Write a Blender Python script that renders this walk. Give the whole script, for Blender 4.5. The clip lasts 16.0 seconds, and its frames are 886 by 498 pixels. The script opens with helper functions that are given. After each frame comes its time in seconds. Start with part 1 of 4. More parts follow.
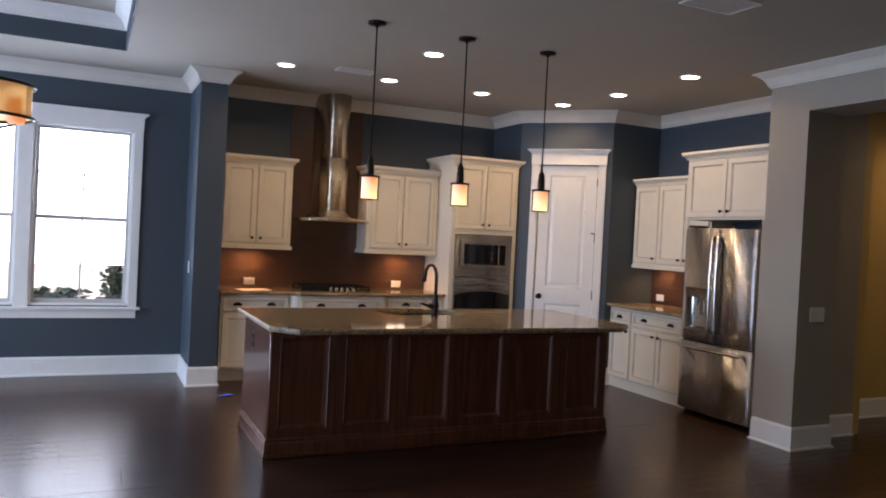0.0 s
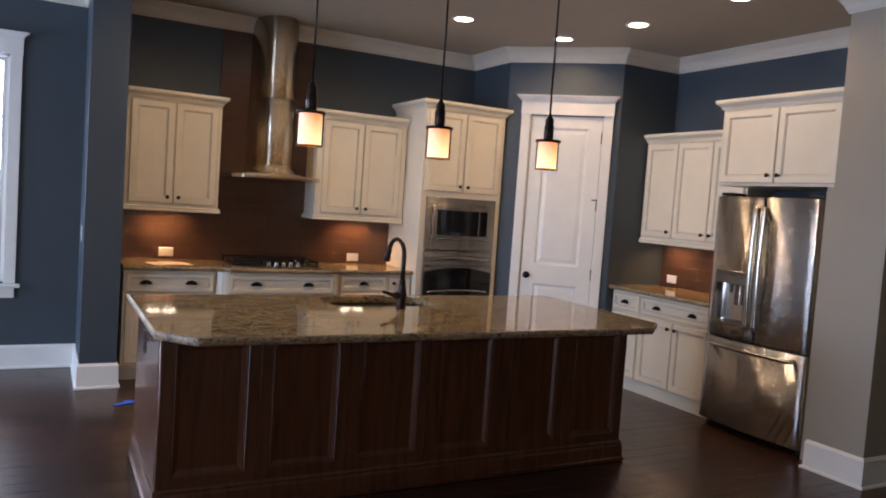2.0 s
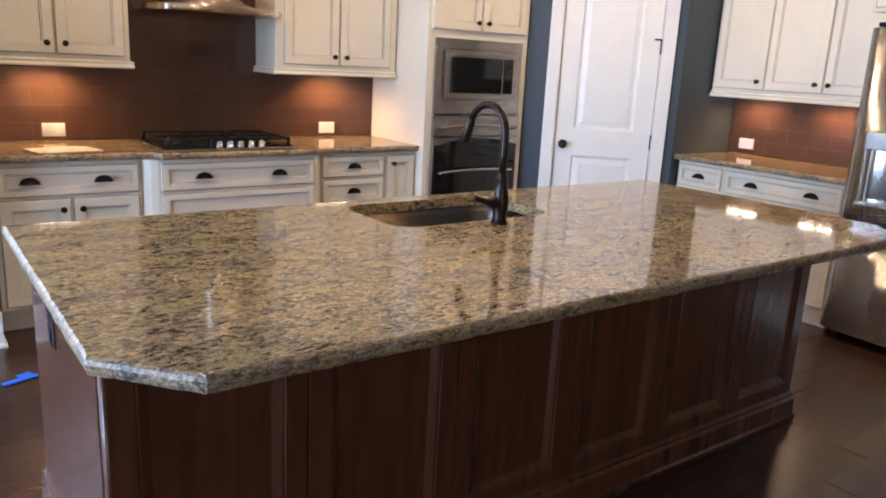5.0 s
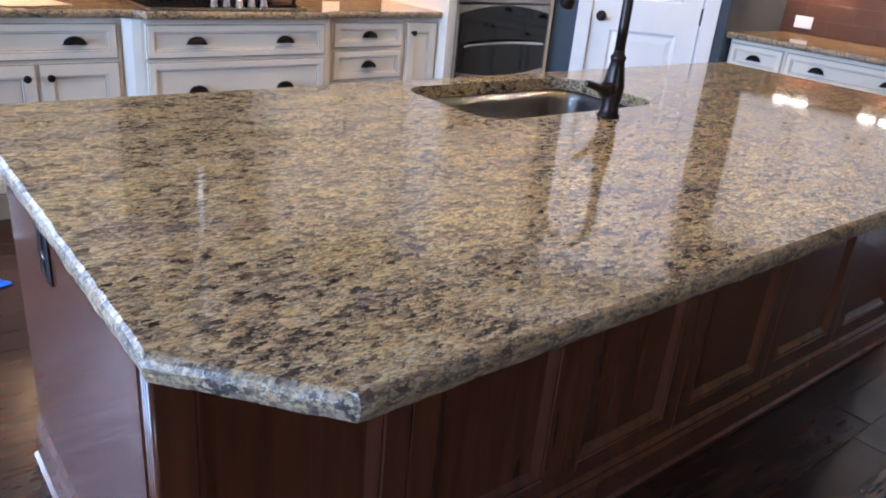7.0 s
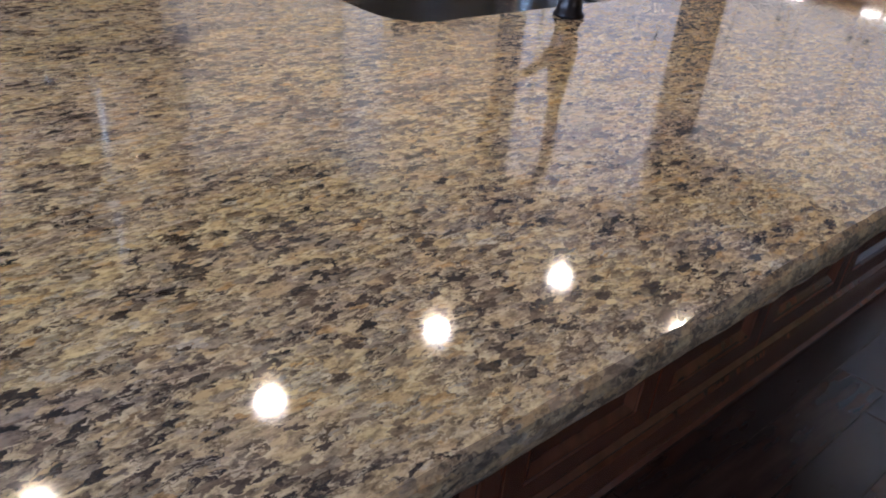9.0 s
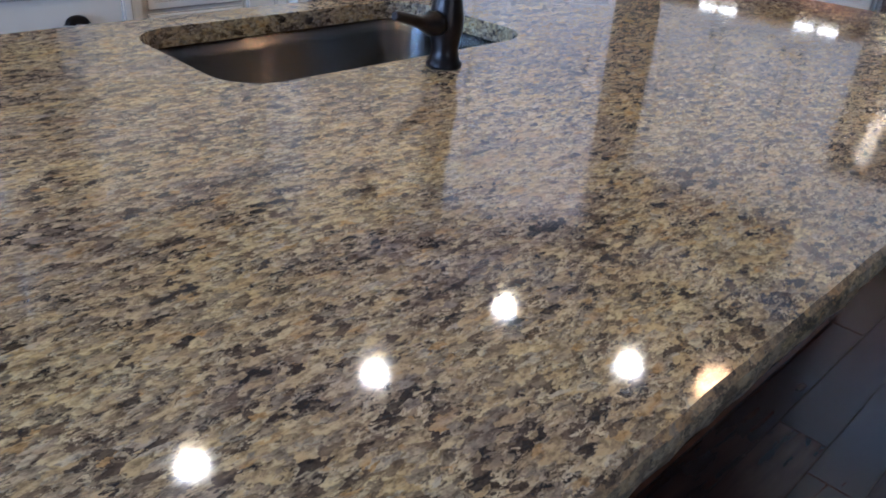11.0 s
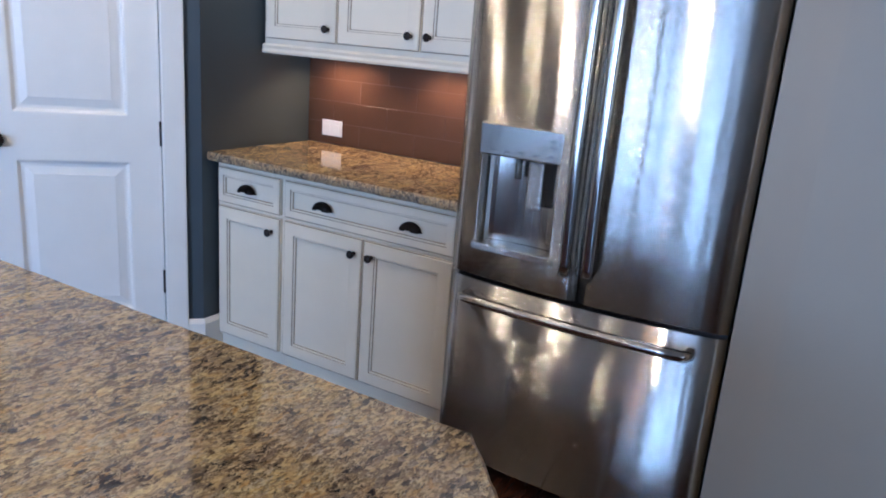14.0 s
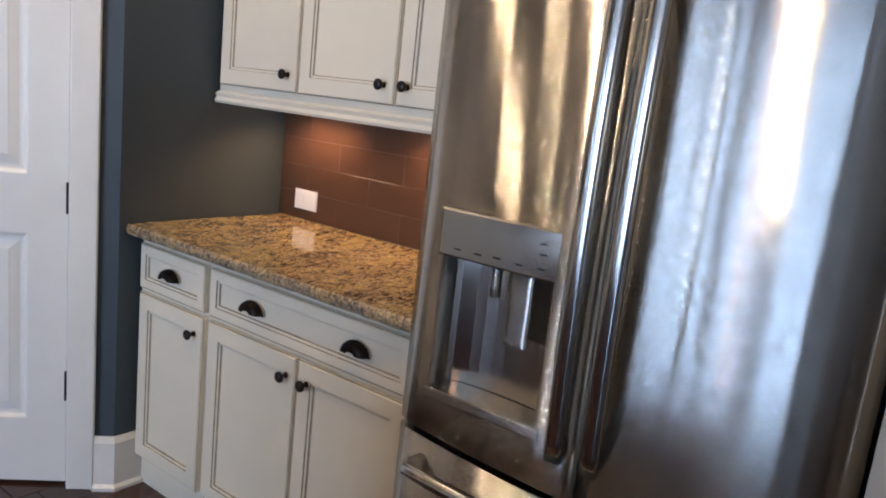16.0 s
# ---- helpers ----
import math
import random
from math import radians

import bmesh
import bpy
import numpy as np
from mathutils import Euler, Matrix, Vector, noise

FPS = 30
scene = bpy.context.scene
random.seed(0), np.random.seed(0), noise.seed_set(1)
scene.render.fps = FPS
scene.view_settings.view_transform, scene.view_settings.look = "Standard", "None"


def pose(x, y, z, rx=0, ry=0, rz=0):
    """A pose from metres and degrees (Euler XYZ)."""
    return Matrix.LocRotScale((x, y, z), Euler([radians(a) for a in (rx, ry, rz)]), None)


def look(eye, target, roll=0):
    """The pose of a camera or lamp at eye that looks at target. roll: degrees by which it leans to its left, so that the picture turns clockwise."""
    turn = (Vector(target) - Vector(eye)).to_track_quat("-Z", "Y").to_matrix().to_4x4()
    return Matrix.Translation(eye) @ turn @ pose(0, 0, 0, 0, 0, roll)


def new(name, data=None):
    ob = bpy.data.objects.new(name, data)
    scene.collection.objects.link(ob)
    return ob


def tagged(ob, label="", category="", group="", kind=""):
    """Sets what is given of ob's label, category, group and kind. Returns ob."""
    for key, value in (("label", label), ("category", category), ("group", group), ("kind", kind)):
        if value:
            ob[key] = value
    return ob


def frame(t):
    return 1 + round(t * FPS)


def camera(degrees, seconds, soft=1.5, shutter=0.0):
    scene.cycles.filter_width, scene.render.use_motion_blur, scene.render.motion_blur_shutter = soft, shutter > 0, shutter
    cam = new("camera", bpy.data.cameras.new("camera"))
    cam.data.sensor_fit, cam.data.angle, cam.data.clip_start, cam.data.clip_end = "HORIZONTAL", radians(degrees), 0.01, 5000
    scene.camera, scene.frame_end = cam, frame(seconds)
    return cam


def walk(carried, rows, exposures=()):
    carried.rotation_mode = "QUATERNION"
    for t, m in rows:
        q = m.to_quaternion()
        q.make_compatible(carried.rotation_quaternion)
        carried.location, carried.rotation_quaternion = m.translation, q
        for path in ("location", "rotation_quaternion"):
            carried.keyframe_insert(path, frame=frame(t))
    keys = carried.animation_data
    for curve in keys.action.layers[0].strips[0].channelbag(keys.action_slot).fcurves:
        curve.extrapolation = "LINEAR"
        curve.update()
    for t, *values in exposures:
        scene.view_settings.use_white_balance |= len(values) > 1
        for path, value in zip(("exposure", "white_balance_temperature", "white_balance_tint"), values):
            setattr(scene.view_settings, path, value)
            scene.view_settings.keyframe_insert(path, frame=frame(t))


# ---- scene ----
cam = camera(61.0, 16.0, soft=1.9)
PATH = [
    (0, (0.461, 0.323, 1.56), (1.31, 2.133, 1.53), 2.9),
    (0.5, (0.606, 0.627, 1.571), (1.471, 2.429, 1.542), 3.3),
    (1, (0.809, 0.98, 1.572), (1.69, 2.775, 1.531), 3.8),
    (1.5, (0.975, 1.379, 1.571), (1.882, 3.16, 1.494), 4.0),
    (2, (1.097, 1.783, 1.572), (2.037, 3.544, 1.449), 4.0),
    (2.5, (1.237, 2.17, 1.537), (2.202, 3.917, 1.403), 3.8),
    (3, (1.322, 2.56, 1.551), (2.316, 4.288, 1.385), 3.5),
    (3.5, (1.326, 2.925, 1.522), (2.364, 4.619, 1.297), 3.3),
    (4, (1.322, 3.264, 1.492), (2.4, 4.919, 1.177), 3.1),
    (4.2, (1.294, 3.384, 1.491), (2.396, 5.014, 1.133), 3.1),
    (6.3, (1.314, 4.384, 1.395), (2.497, 5.86, 0.746), 4.1),
    (6.5, (1.309, 4.429, 1.386), (2.5, 5.881, 0.699), 4.6),
    (7, (1.333, 4.497, 1.369), (2.522, 5.9, 0.584), 5.4),
    (7.5, (1.421, 4.551, 1.346), (2.585, 5.925, 0.476), 5.2),
    (8, (1.545, 4.631, 1.322), (2.685, 5.978, 0.382), 5.2),
    (8.2, (1.6, 4.67, 1.309), (2.74, 6.006, 0.352), 5.2),
    (10.3, (1.925, 4.891, 1.234), (3.166, 6.067, 0.196), 6.1),
    (10.5, (1.945, 4.886, 1.248), (3.174, 6.075, 0.212), 5.5),
    (11, (2.054, 4.863, 1.29), (3.308, 6.084, 0.322), 4.1),
    (11.5, (2.241, 4.828, 1.322), (3.625, 5.993, 0.469), 3.0),
    (12, (2.488, 4.832, 1.371), (4.003, 5.848, 0.549), 5.1),
    (12.5, (2.776, 4.817, 1.391), (4.347, 5.77, 0.602), 4.5),
    (13, (3.042, 4.727, 1.439), (4.654, 5.693, 0.756), 4.4),
    (13.5, (3.363, 4.747, 1.421), (5.031, 5.678, 0.831), 4.7),
    (14, (3.576, 4.764, 1.466), (5.242, 5.725, 0.917), 4.5),
    (14.5, (3.915, 4.853, 1.462), (5.554, 5.881, 0.954), 4.6),
    (15, (4.114, 4.841, 1.462), (5.725, 5.922, 0.977), 5.1),
    (15.5, (4.297, 4.9, 1.438), (5.895, 6.023, 1.008), 6.2),
    (16, (4.432, 4.959, 1.432), (6.017, 6.114, 1.038), 6.4),
]
EXPOSURES = [(0, 0.85, 6600, 24), (2, 0.93, 6650, 24), (3.5, 1.3, 6700, 21), (6.5, 1.85, 5300, 20), (8, 1.77, 5300, 20), (11, 1.35, 4600, 15), (13, 1.25, 4700, 10), (14.5, 1.35, 5300, 18), (16, 1.22, 5950, 17)]
walk(cam, [(t, look(eye, target, roll)) for t, eye, target, roll in PATH], EXPOSURES)

# ---- world and light ----
world = bpy.data.worlds.new("sky")
scene.world = world
world.use_nodes = True
wn = world.node_tree
sky = wn.nodes.new("ShaderNodeTexSky")
sky.sky_type, sky.sun_disc = "NISHITA", False
sky.sun_elevation, sky.sun_rotation = radians(36), radians(166)
wn.links.new(sky.outputs[0], wn.nodes["Background"].inputs[0])
wn.nodes["Background"].inputs[1].default_value = 0.15
sun = new("sun", bpy.data.lights.new("sun", "SUN"))
sun.data.energy, sun.data.angle, sun.data.color = 5.0, radians(0.6), (1.0, 0.95, 0.87)
sun.matrix_world = look((2, -8, 6), (0, 0, 0))


def area_lamp(name, eye, target, sx, sy, power, color):
    d = bpy.data.lights.new(name, "AREA")
    d.shape, d.size, d.size_y, d.energy, d.color = "RECTANGLE", sx, sy, power, color
    ob = new(name, d)
    ob.matrix_world = look(eye, target)
    return ob


DAY = (0.53, 0.74, 1.0)
CANW = (1.0, 0.70, 0.36)
for wy in (4.6, 6.13, 7.62):
    area_lamp("daylight_west", (-4.62, wy, 1.50), (0, wy, 1.45), 1.15, 2.5, 66, DAY)
for wx in (-0.65, 0.378):
    area_lamp("daylight_north", (wx, 8.84, 1.80), (wx, 4, 1.5), 0.86, 1.40, 19, (0.62, 0.80, 1.0))
# weak fill lamp, added at a south opening that is only assumed
area_lamp("fill_lamp_south", (0.0, -3.05, 1.5), (0, 4, 1.2), 3.4, 2.0, 4, DAY)

# ---- materials ----


def material(name, color, rough=0.5, metal=0.0, vary=0.06, scale=6.0, bump=0.0, bump_scale=60.0, coat=0.0, stretch=(1, 1, 1), per_object=0.0):
    m = bpy.data.materials.new(name)
    m.use_nodes = True
    nt = m.node_tree
    b = nt.nodes["Principled BSDF"]
    b.inputs["Roughness"].default_value, b.inputs["Metallic"].default_value = rough, metal
    b.inputs["Coat Weight"].default_value = coat
    b.inputs["Coat Roughness"].default_value = 0.08
    tc = nt.nodes.new("ShaderNodeTexCoord")
    mp = nt.nodes.new("ShaderNodeMapping")
    mp.inputs["Scale"].default_value = stretch
    nt.links.new(tc.outputs["Object"], mp.inputs[0])
    n1 = nt.nodes.new("ShaderNodeTexNoise")
    n1.inputs["Scale"].default_value, n1.inputs["Detail"].default_value = scale, 6
    nt.links.new(mp.outputs[0], n1.inputs["Vector"])
    ramp = nt.nodes.new("ShaderNodeValToRGB")
    ramp.color_ramp.elements[0].position, ramp.color_ramp.elements[1].position = 0.3, 0.7
    ramp.color_ramp.elements[0].color = (*[c * (1 - vary) for c in color], 1)
    ramp.color_ramp.elements[1].color = (*[min(1, c * (1 + vary)) for c in color], 1)
    nt.links.new(n1.outputs[0], ramp.inputs[0])
    out = ramp.outputs[0]
    if per_object:
        oi = nt.nodes.new("ShaderNodeObjectInfo")
        mr = nt.nodes.new("ShaderNodeMapRange")
        mr.inputs[3].default_value, mr.inputs[4].default_value = 1 - per_object, 1 + per_object
        hs = nt.nodes.new("ShaderNodeHueSaturation")
        nt.links.new(oi.outputs["Random"], mr.inputs[0])
        nt.links.new(mr.outputs[0], hs.inputs["Value"])
        nt.links.new(out, hs.inputs["Color"])
        out = hs.outputs[0]
    nt.links.new(out, b.inputs["Base Color"])
    if bump:
        n2 = nt.nodes.new("ShaderNodeTexNoise")
        n2.inputs["Scale"].default_value, n2.inputs["Detail"].default_value = bump_scale, 4
        nt.links.new(mp.outputs[0], n2.inputs["Vector"])
        bp = nt.nodes.new("ShaderNodeBump")
        bp.inputs["Strength"].default_value, bp.inputs["Distance"].default_value = bump, 0.004
        nt.links.new(n2.outputs[0], bp.inputs["Height"])
        nt.links.new(bp.outputs[0], b.inputs["Normal"])
        mr2 = nt.nodes.new("ShaderNodeMapRange")
        mr2.inputs[3].default_value, mr2.inputs[4].default_value = rough * 0.8, min(1, rough * 1.25)
        nt.links.new(n1.outputs[0], mr2.inputs[0])
        nt.links.new(mr2.outputs[0], b.inputs["Roughness"])
    return m


def glow(name, color, strength):
    m = bpy.data.materials.new(name)
    m.use_nodes = True
    b = m.node_tree.nodes["Principled BSDF"]
    b.inputs["Base Color"].default_value = (0.8, 0.75, 0.65, 1)
    b.inputs["Emission Color"].default_value = (*color, 1)
    b.inputs["Emission Strength"].default_value = strength
    return m


def granite_material(name, warm=1.0, rough=0.06):
    m = bpy.data.materials.new(name)
    m.use_nodes = True
    nt = m.node_tree
    b = nt.nodes["Principled BSDF"]
    tc = nt.nodes.new("ShaderNodeTexCoord")
    mp = nt.nodes.new("ShaderNodeMapping")
    mp.inputs["Rotation"].default_value = (0, 0, radians(-24))
    mp.inputs["Scale"].default_value = (0.52, 1.0, 1.0)
    nt.links.new(tc.outputs["Object"], mp.inputs[0])
    wob = nt.nodes.new("ShaderNodeTexNoise")
    wob.inputs["Scale"].default_value, wob.inputs["Detail"].default_value = 170, 6
    nt.links.new(mp.outputs[0], wob.inputs["Vector"])
    add = nt.nodes.new("ShaderNodeVectorMath")
    add.operation = "MULTIPLY_ADD"
    add.inputs[1].default_value = (0.019, 0.019, 0.019)
    nt.links.new(wob.outputs["Color"], add.inputs[0])
    nt.links.new(mp.outputs[0], add.inputs[2])

    zone = nt.nodes.new("ShaderNodeTexNoise")
    zone.inputs["Scale"].default_value, zone.inputs["Detail"].default_value, zone.inputs["Roughness"].default_value = 13, 3, 0.6
    nt.links.new(mp.outputs[0], zone.inputs["Vector"])
    drift = nt.nodes.new("ShaderNodeMapRange")
    drift.inputs[1].default_value, drift.inputs[2].default_value = 0.28, 0.72
    drift.inputs[3].default_value, drift.inputs[4].default_value = -0.24, 0.20
    nt.links.new(zone.outputs[0], drift.inputs[0])

    def flakes(scale, stops, seed):
        v = nt.nodes.new("ShaderNodeTexVoronoi")
        v.inputs["Scale"].default_value = scale
        off = nt.nodes.new("ShaderNodeVectorMath")
        off.inputs[1].default_value = (seed, seed * 2, 0)
        nt.links.new(add.outputs[0], off.inputs[0])
        nt.links.new(off.outputs[0], v.inputs["Vector"])
        s = nt.nodes.new("ShaderNodeSeparateColor")
        nt.links.new(v.outputs["Color"], s.inputs[0])
        r = nt.nodes.new("ShaderNodeValToRGB")
        r.color_ramp.interpolation = "LINEAR"
        els = r.color_ramp.elements
        els[0].position, els[0].color = stops[0][0], (*stops[0][1], 1)
        els[1].position, els[1].color = stops[-1][0], (*stops[-1][1], 1)
        for p, c in stops[1:-1]:
            e = els.new(p)
            e.color = (*c, 1)
        sh = nt.nodes.new("ShaderNodeMath")
        sh.use_clamp = True
        nt.links.new(s.outputs[0], sh.inputs[0]), nt.links.new(drift.outputs[0], sh.inputs[1])
        nt.links.new(sh.outputs[0], r.inputs[0])
        return r.outputs[0], s.outputs[1]

    base, rnd = flakes(122, [(0.0, (0.035, 0.028, 0.028)), (0.12, (0.085, 0.066, 0.058)), (0.22, (0.20, 0.155, 0.12)), (0.34, (0.30, 0.265, 0.24)),
                            (0.5, (0.43, 0.335, 0.215)), (0.68, (0.52, 0.425, 0.28)), (0.8, (0.60, 0.52, 0.385)), (0.9, (0.42, 0.28, 0.135)), (1.0, (0.46, 0.43, 0.42))], 0.0)
    fine, rnd2 = flakes(330, [(0.0, (0.03, 0.026, 0.028)), (0.22, (0.09, 0.072, 0.065)), (0.34, (0.26, 0.215, 0.17)), (0.6, (0.50, 0.43, 0.32)), (0.85, (0.60, 0.54, 0.45)), (1.0, (0.30, 0.30, 0.31))], 3.7)
    big = nt.nodes.new("ShaderNodeTexNoise")
    big.inputs["Scale"].default_value, big.inputs["Detail"].default_value = 5.5, 4
    nt.links.new(mp.outputs[0], big.inputs["Vector"])
    mixf = nt.nodes.new("ShaderNodeMapRange")
    mixf.inputs[1].default_value, mixf.inputs[2].default_value = 0.25, 0.85
    mixf.inputs[3].default_value, mixf.inputs[4].default_value = 0.05, 0.8
    nt.links.new(rnd, mixf.inputs[0])
    mx = nt.nodes.new("ShaderNodeMixRGB")
    nt.links.new(mixf.outputs[0], mx.inputs[0])
    nt.links.new(base, mx.inputs[1])
    nt.links.new(fine, mx.inputs[2])
    grit = nt.nodes.new("ShaderNodeTexNoise")
    grit.inputs["Scale"].default_value, grit.inputs["Detail"].default_value, grit.inputs["Roughness"].default_value = 170, 5, 0.7
    nt.links.new(mp.outputs[0], grit.inputs["Vector"])
    gr = nt.nodes.new("ShaderNodeValToRGB")
    gr.color_ramp.elements[0].position, gr.color_ramp.elements[0].color = 0.38, (0.16, 0.145, 0.16, 1)
    gr.color_ramp.elements[1].position, gr.color_ramp.elements[1].color = 0.56, (1, 1, 1, 1)
    nt.links.new(grit.outputs[0], gr.inputs[0])
    mg = nt.nodes.new("ShaderNodeMixRGB")
    mg.blend_type = "MULTIPLY"
    mg.inputs[0].default_value = 0.7
    nt.links.new(mx.outputs[0], mg.inputs[1])
    nt.links.new(gr.outputs[0], mg.inputs[2])
    mx = mg
    cloud = nt.nodes.new("ShaderNodeValToRGB")
    cloud.color_ramp.elements[0].position, cloud.color_ramp.elements[0].color = 0.36, (0.89, 0.83, 0.76, 1)
    cloud.color_ramp.elements[1].position, cloud.color_ramp.elements[1].color = 0.60, (1.11, 1.02 * warm, 0.67 * warm, 1)
    blend = nt.nodes.new("ShaderNodeMath")
    blend.operation = "MULTIPLY_ADD"
    blend.inputs[1].default_value = 0.5
    half = nt.nodes.new("ShaderNodeMath")
    half.operation = "MULTIPLY"
    half.inputs[1].default_value = 0.5
    nt.links.new(big.outputs[0], half.inputs[0])
    nt.links.new(zone.outputs[0], blend.inputs[0]), nt.links.new(half.outputs[0], blend.inputs[2])
    nt.links.new(blend.outputs[0], cloud.inputs[0])
    mul = nt.nodes.new("ShaderNodeMixRGB")
    mul.blend_type = "MULTIPLY"
    mul.inputs[0].default_value = 1.0
    nt.links.new(mx.outputs[0], mul.inputs[1])
    nt.links.new(cloud.outputs[0], mul.inputs[2])
    nt.links.new(mul.outputs[0], b.inputs["Base Color"])
    b.inputs["Roughness"].default_value = rough
    b.inputs["IOR"].default_value = 1.6
    return m


WALLBLUE = material("blue_wall_paint", (0.047, 0.067, 0.087), 0.5, vary=0.05, scale=3, bump=0.12, bump_scale=220)
BEIGE = material("beige_wall_paint", (0.35, 0.31, 0.255), 0.6, vary=0.04, scale=3, bump=0.12, bump_scale=220)
OCHRE = material("ochre_wall_paint", (0.52, 0.36, 0.12), 0.6, vary=0.05, scale=3, bump=0.12, bump_scale=220)
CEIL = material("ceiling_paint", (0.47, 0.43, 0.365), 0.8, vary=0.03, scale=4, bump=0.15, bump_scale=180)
TRIM = material("white_trim_paint", (0.80, 0.79, 0.76), 0.35, vary=0.02, scale=8, bump=0.03)
CROWNP = material("warm_white_crown_paint", (0.66, 0.62, 0.55), 0.45, vary=0.03, scale=6)
CREAM = material("cream_cabinet_paint", (0.76, 0.70, 0.58), 0.38, vary=0.035, scale=5, bump=0.03, bump_scale=90)
GLAZE = material("brown_glaze_in_groove", (0.36, 0.29, 0.20), 0.5, vary=0.25, scale=30)
CHERRY = material("stained_cherry_wood", (0.095, 0.031, 0.014), 0.24, vary=0.24, scale=5, stretch=(6, 6, 0.6), coat=0.3)
PLANK = material("dark_floor_plank_wood", (0.046, 0.019, 0.011), 0.27, vary=0.45, scale=4, stretch=(1.2, 7, 7), per_object=0.3)
PLANK.node_tree.nodes["Principled BSDF"].inputs["Specular IOR Level"].default_value = 0.55
STEEL = material("brushed_stainless_steel", (0.52, 0.50, 0.47), 0.18, 1.0, vary=0.05, scale=5, stretch=(0.6, 0.6, 60))


def brushed(m, ripple, waves=22, spread=1.35):
    """Fine level brush lines: each tilts the gloss up or down, and the sheet ripples a little along its width."""
    nt = m.node_tree
    b = nt.nodes["Principled BSDF"]
    b.inputs["Anisotropic"].default_value = 0.98
    up = nt.nodes.new("ShaderNodeCombineXYZ")
    up.inputs[2].default_value = 1.0
    nt.links.new(up.outputs[0], b.inputs["Tangent"])
    tc = nt.nodes.new("ShaderNodeTexCoord")
    mp = nt.nodes.new("ShaderNodeMapping")
    mp.inputs["Scale"].default_value = (waves, 0, 0.6)
    nt.links.new(tc.outputs["Object"], mp.inputs[0])
    rp = nt.nodes.new("ShaderNodeTexNoise")
    rp.inputs["Scale"].default_value, rp.inputs["Detail"].default_value = 1.0, 3
    nt.links.new(mp.outputs[0], rp.inputs["Vector"])
    r1 = nt.nodes.new("ShaderNodeMapRange")
    r1.inputs[3].default_value, r1.inputs[4].default_value = -ripple, ripple
    nt.links.new(rp.outputs[0], r1.inputs[0])
    wh = nt.nodes.new("ShaderNodeTexWhiteNoise")
    nt.links.new(tc.outputs["Object"], wh.inputs["Vector"])
    r2 = nt.nodes.new("ShaderNodeMapRange")
    r2.inputs[3].default_value, r2.inputs[4].default_value = -spread / 2, spread / 2
    nt.links.new(wh.outputs["Value"], r2.inputs[0])
    cb = nt.nodes.new("ShaderNodeCombineXYZ")
    nt.links.new(r1.outputs[0], cb.inputs[0]), nt.links.new(r2.outputs[0], cb.inputs[2])
    vt = nt.nodes.new("ShaderNodeVectorTransform")
    vt.vector_type, vt.convert_from, vt.convert_to = "VECTOR", "OBJECT", "WORLD"
    nt.links.new(cb.outputs[0], vt.inputs[0])
    ge = nt.nodes.new("ShaderNodeNewGeometry")
    ad = nt.nodes.new("ShaderNodeVectorMath")
    nt.links.new(ge.outputs["Normal"], ad.inputs[0]), nt.links.new(vt.outputs[0], ad.inputs[1])
    no = nt.nodes.new("ShaderNodeVectorMath")
    no.operation = "NORMALIZE"
    nt.links.new(ad.outputs[0], no.inputs[0])
    nt.links.new(no.outputs[0], b.inputs["Normal"])


brushed(STEEL, 0.06, 30)
# neutral steel; the gold in its colour stands for reflected warm lamps
HOODSTEEL = material("brushed_steel_with_lamp_tint", (0.68, 0.58, 0.44), 0.22, 1.0, vary=0.05, scale=5)
brushed(HOODSTEEL, 0.02, spread=1.1)
STEELH = material("brushed_steel_across", (0.43, 0.405, 0.38), 0.2, 1.0, vary=0.07, scale=5, stretch=(0.6, 0.6, 60))
brushed(STEELH, 0.02, spread=0.7)
SATIN = material("satin_steel", (0.50, 0.48, 0.45), 0.17, 1.0, vary=0.05, scale=8)
DARKSTEEL = material("dark_grey_steel_side", (0.10, 0.10, 0.11), 0.4, 0.6, vary=0.05)
BRONZE = material("oil_rubbed_bronze", (0.030, 0.023, 0.020), 0.32, 0.85, vary=0.3, scale=30)
BLACK = material("black_enamel", (0.012, 0.012, 0.013), 0.22, vary=0.2)
BLACKGLASS = material("black_oven_glass", (0.008, 0.008, 0.009), 0.05, vary=0.1)
TILE = material("glossy_brown_tile", (0.080, 0.042, 0.027), 0.22, vary=0.05, scale=5, bump=0.02, bump_scale=25, per_object=0.035, coat=0.1)
SUBFLOOR = material("dark_joint", (0.012, 0.008, 0.006), 0.7)
GROUT = material("brown_grout", (0.085, 0.046, 0.032), 0.8, vary=0.1, scale=40)
PLASTIC = material("white_plastic", (0.78, 0.77, 0.74), 0.35, vary=0.02)
GRANITE = granite_material("polished_granite")
GRANITE_EDGE = granite_material("chiselled_granite_edge", 0.9, 0.45)
CANGLOW = glow("lamp_lens_glow", (1.0, 0.90, 0.74), 8)
SHADEGLOW = glow("lit_frosted_glass", (1.0, 0.62, 0.27), 0.85)
snt = SHADEGLOW.node_tree
stc, sxyz, srmp = snt.nodes.new("ShaderNodeTexCoord"), snt.nodes.new("ShaderNodeSeparateXYZ"), snt.nodes.new("ShaderNodeMapRange")
scol = snt.nodes.new("ShaderNodeValToRGB")
srmp.inputs[1].default_value, srmp.inputs[2].default_value = -1.10, -1.24
scol.color_ramp.elements[0].color, scol.color_ramp.elements[1].color = (0.45, 0.13, 0.02, 1), (1.0, 0.68, 0.30, 1)
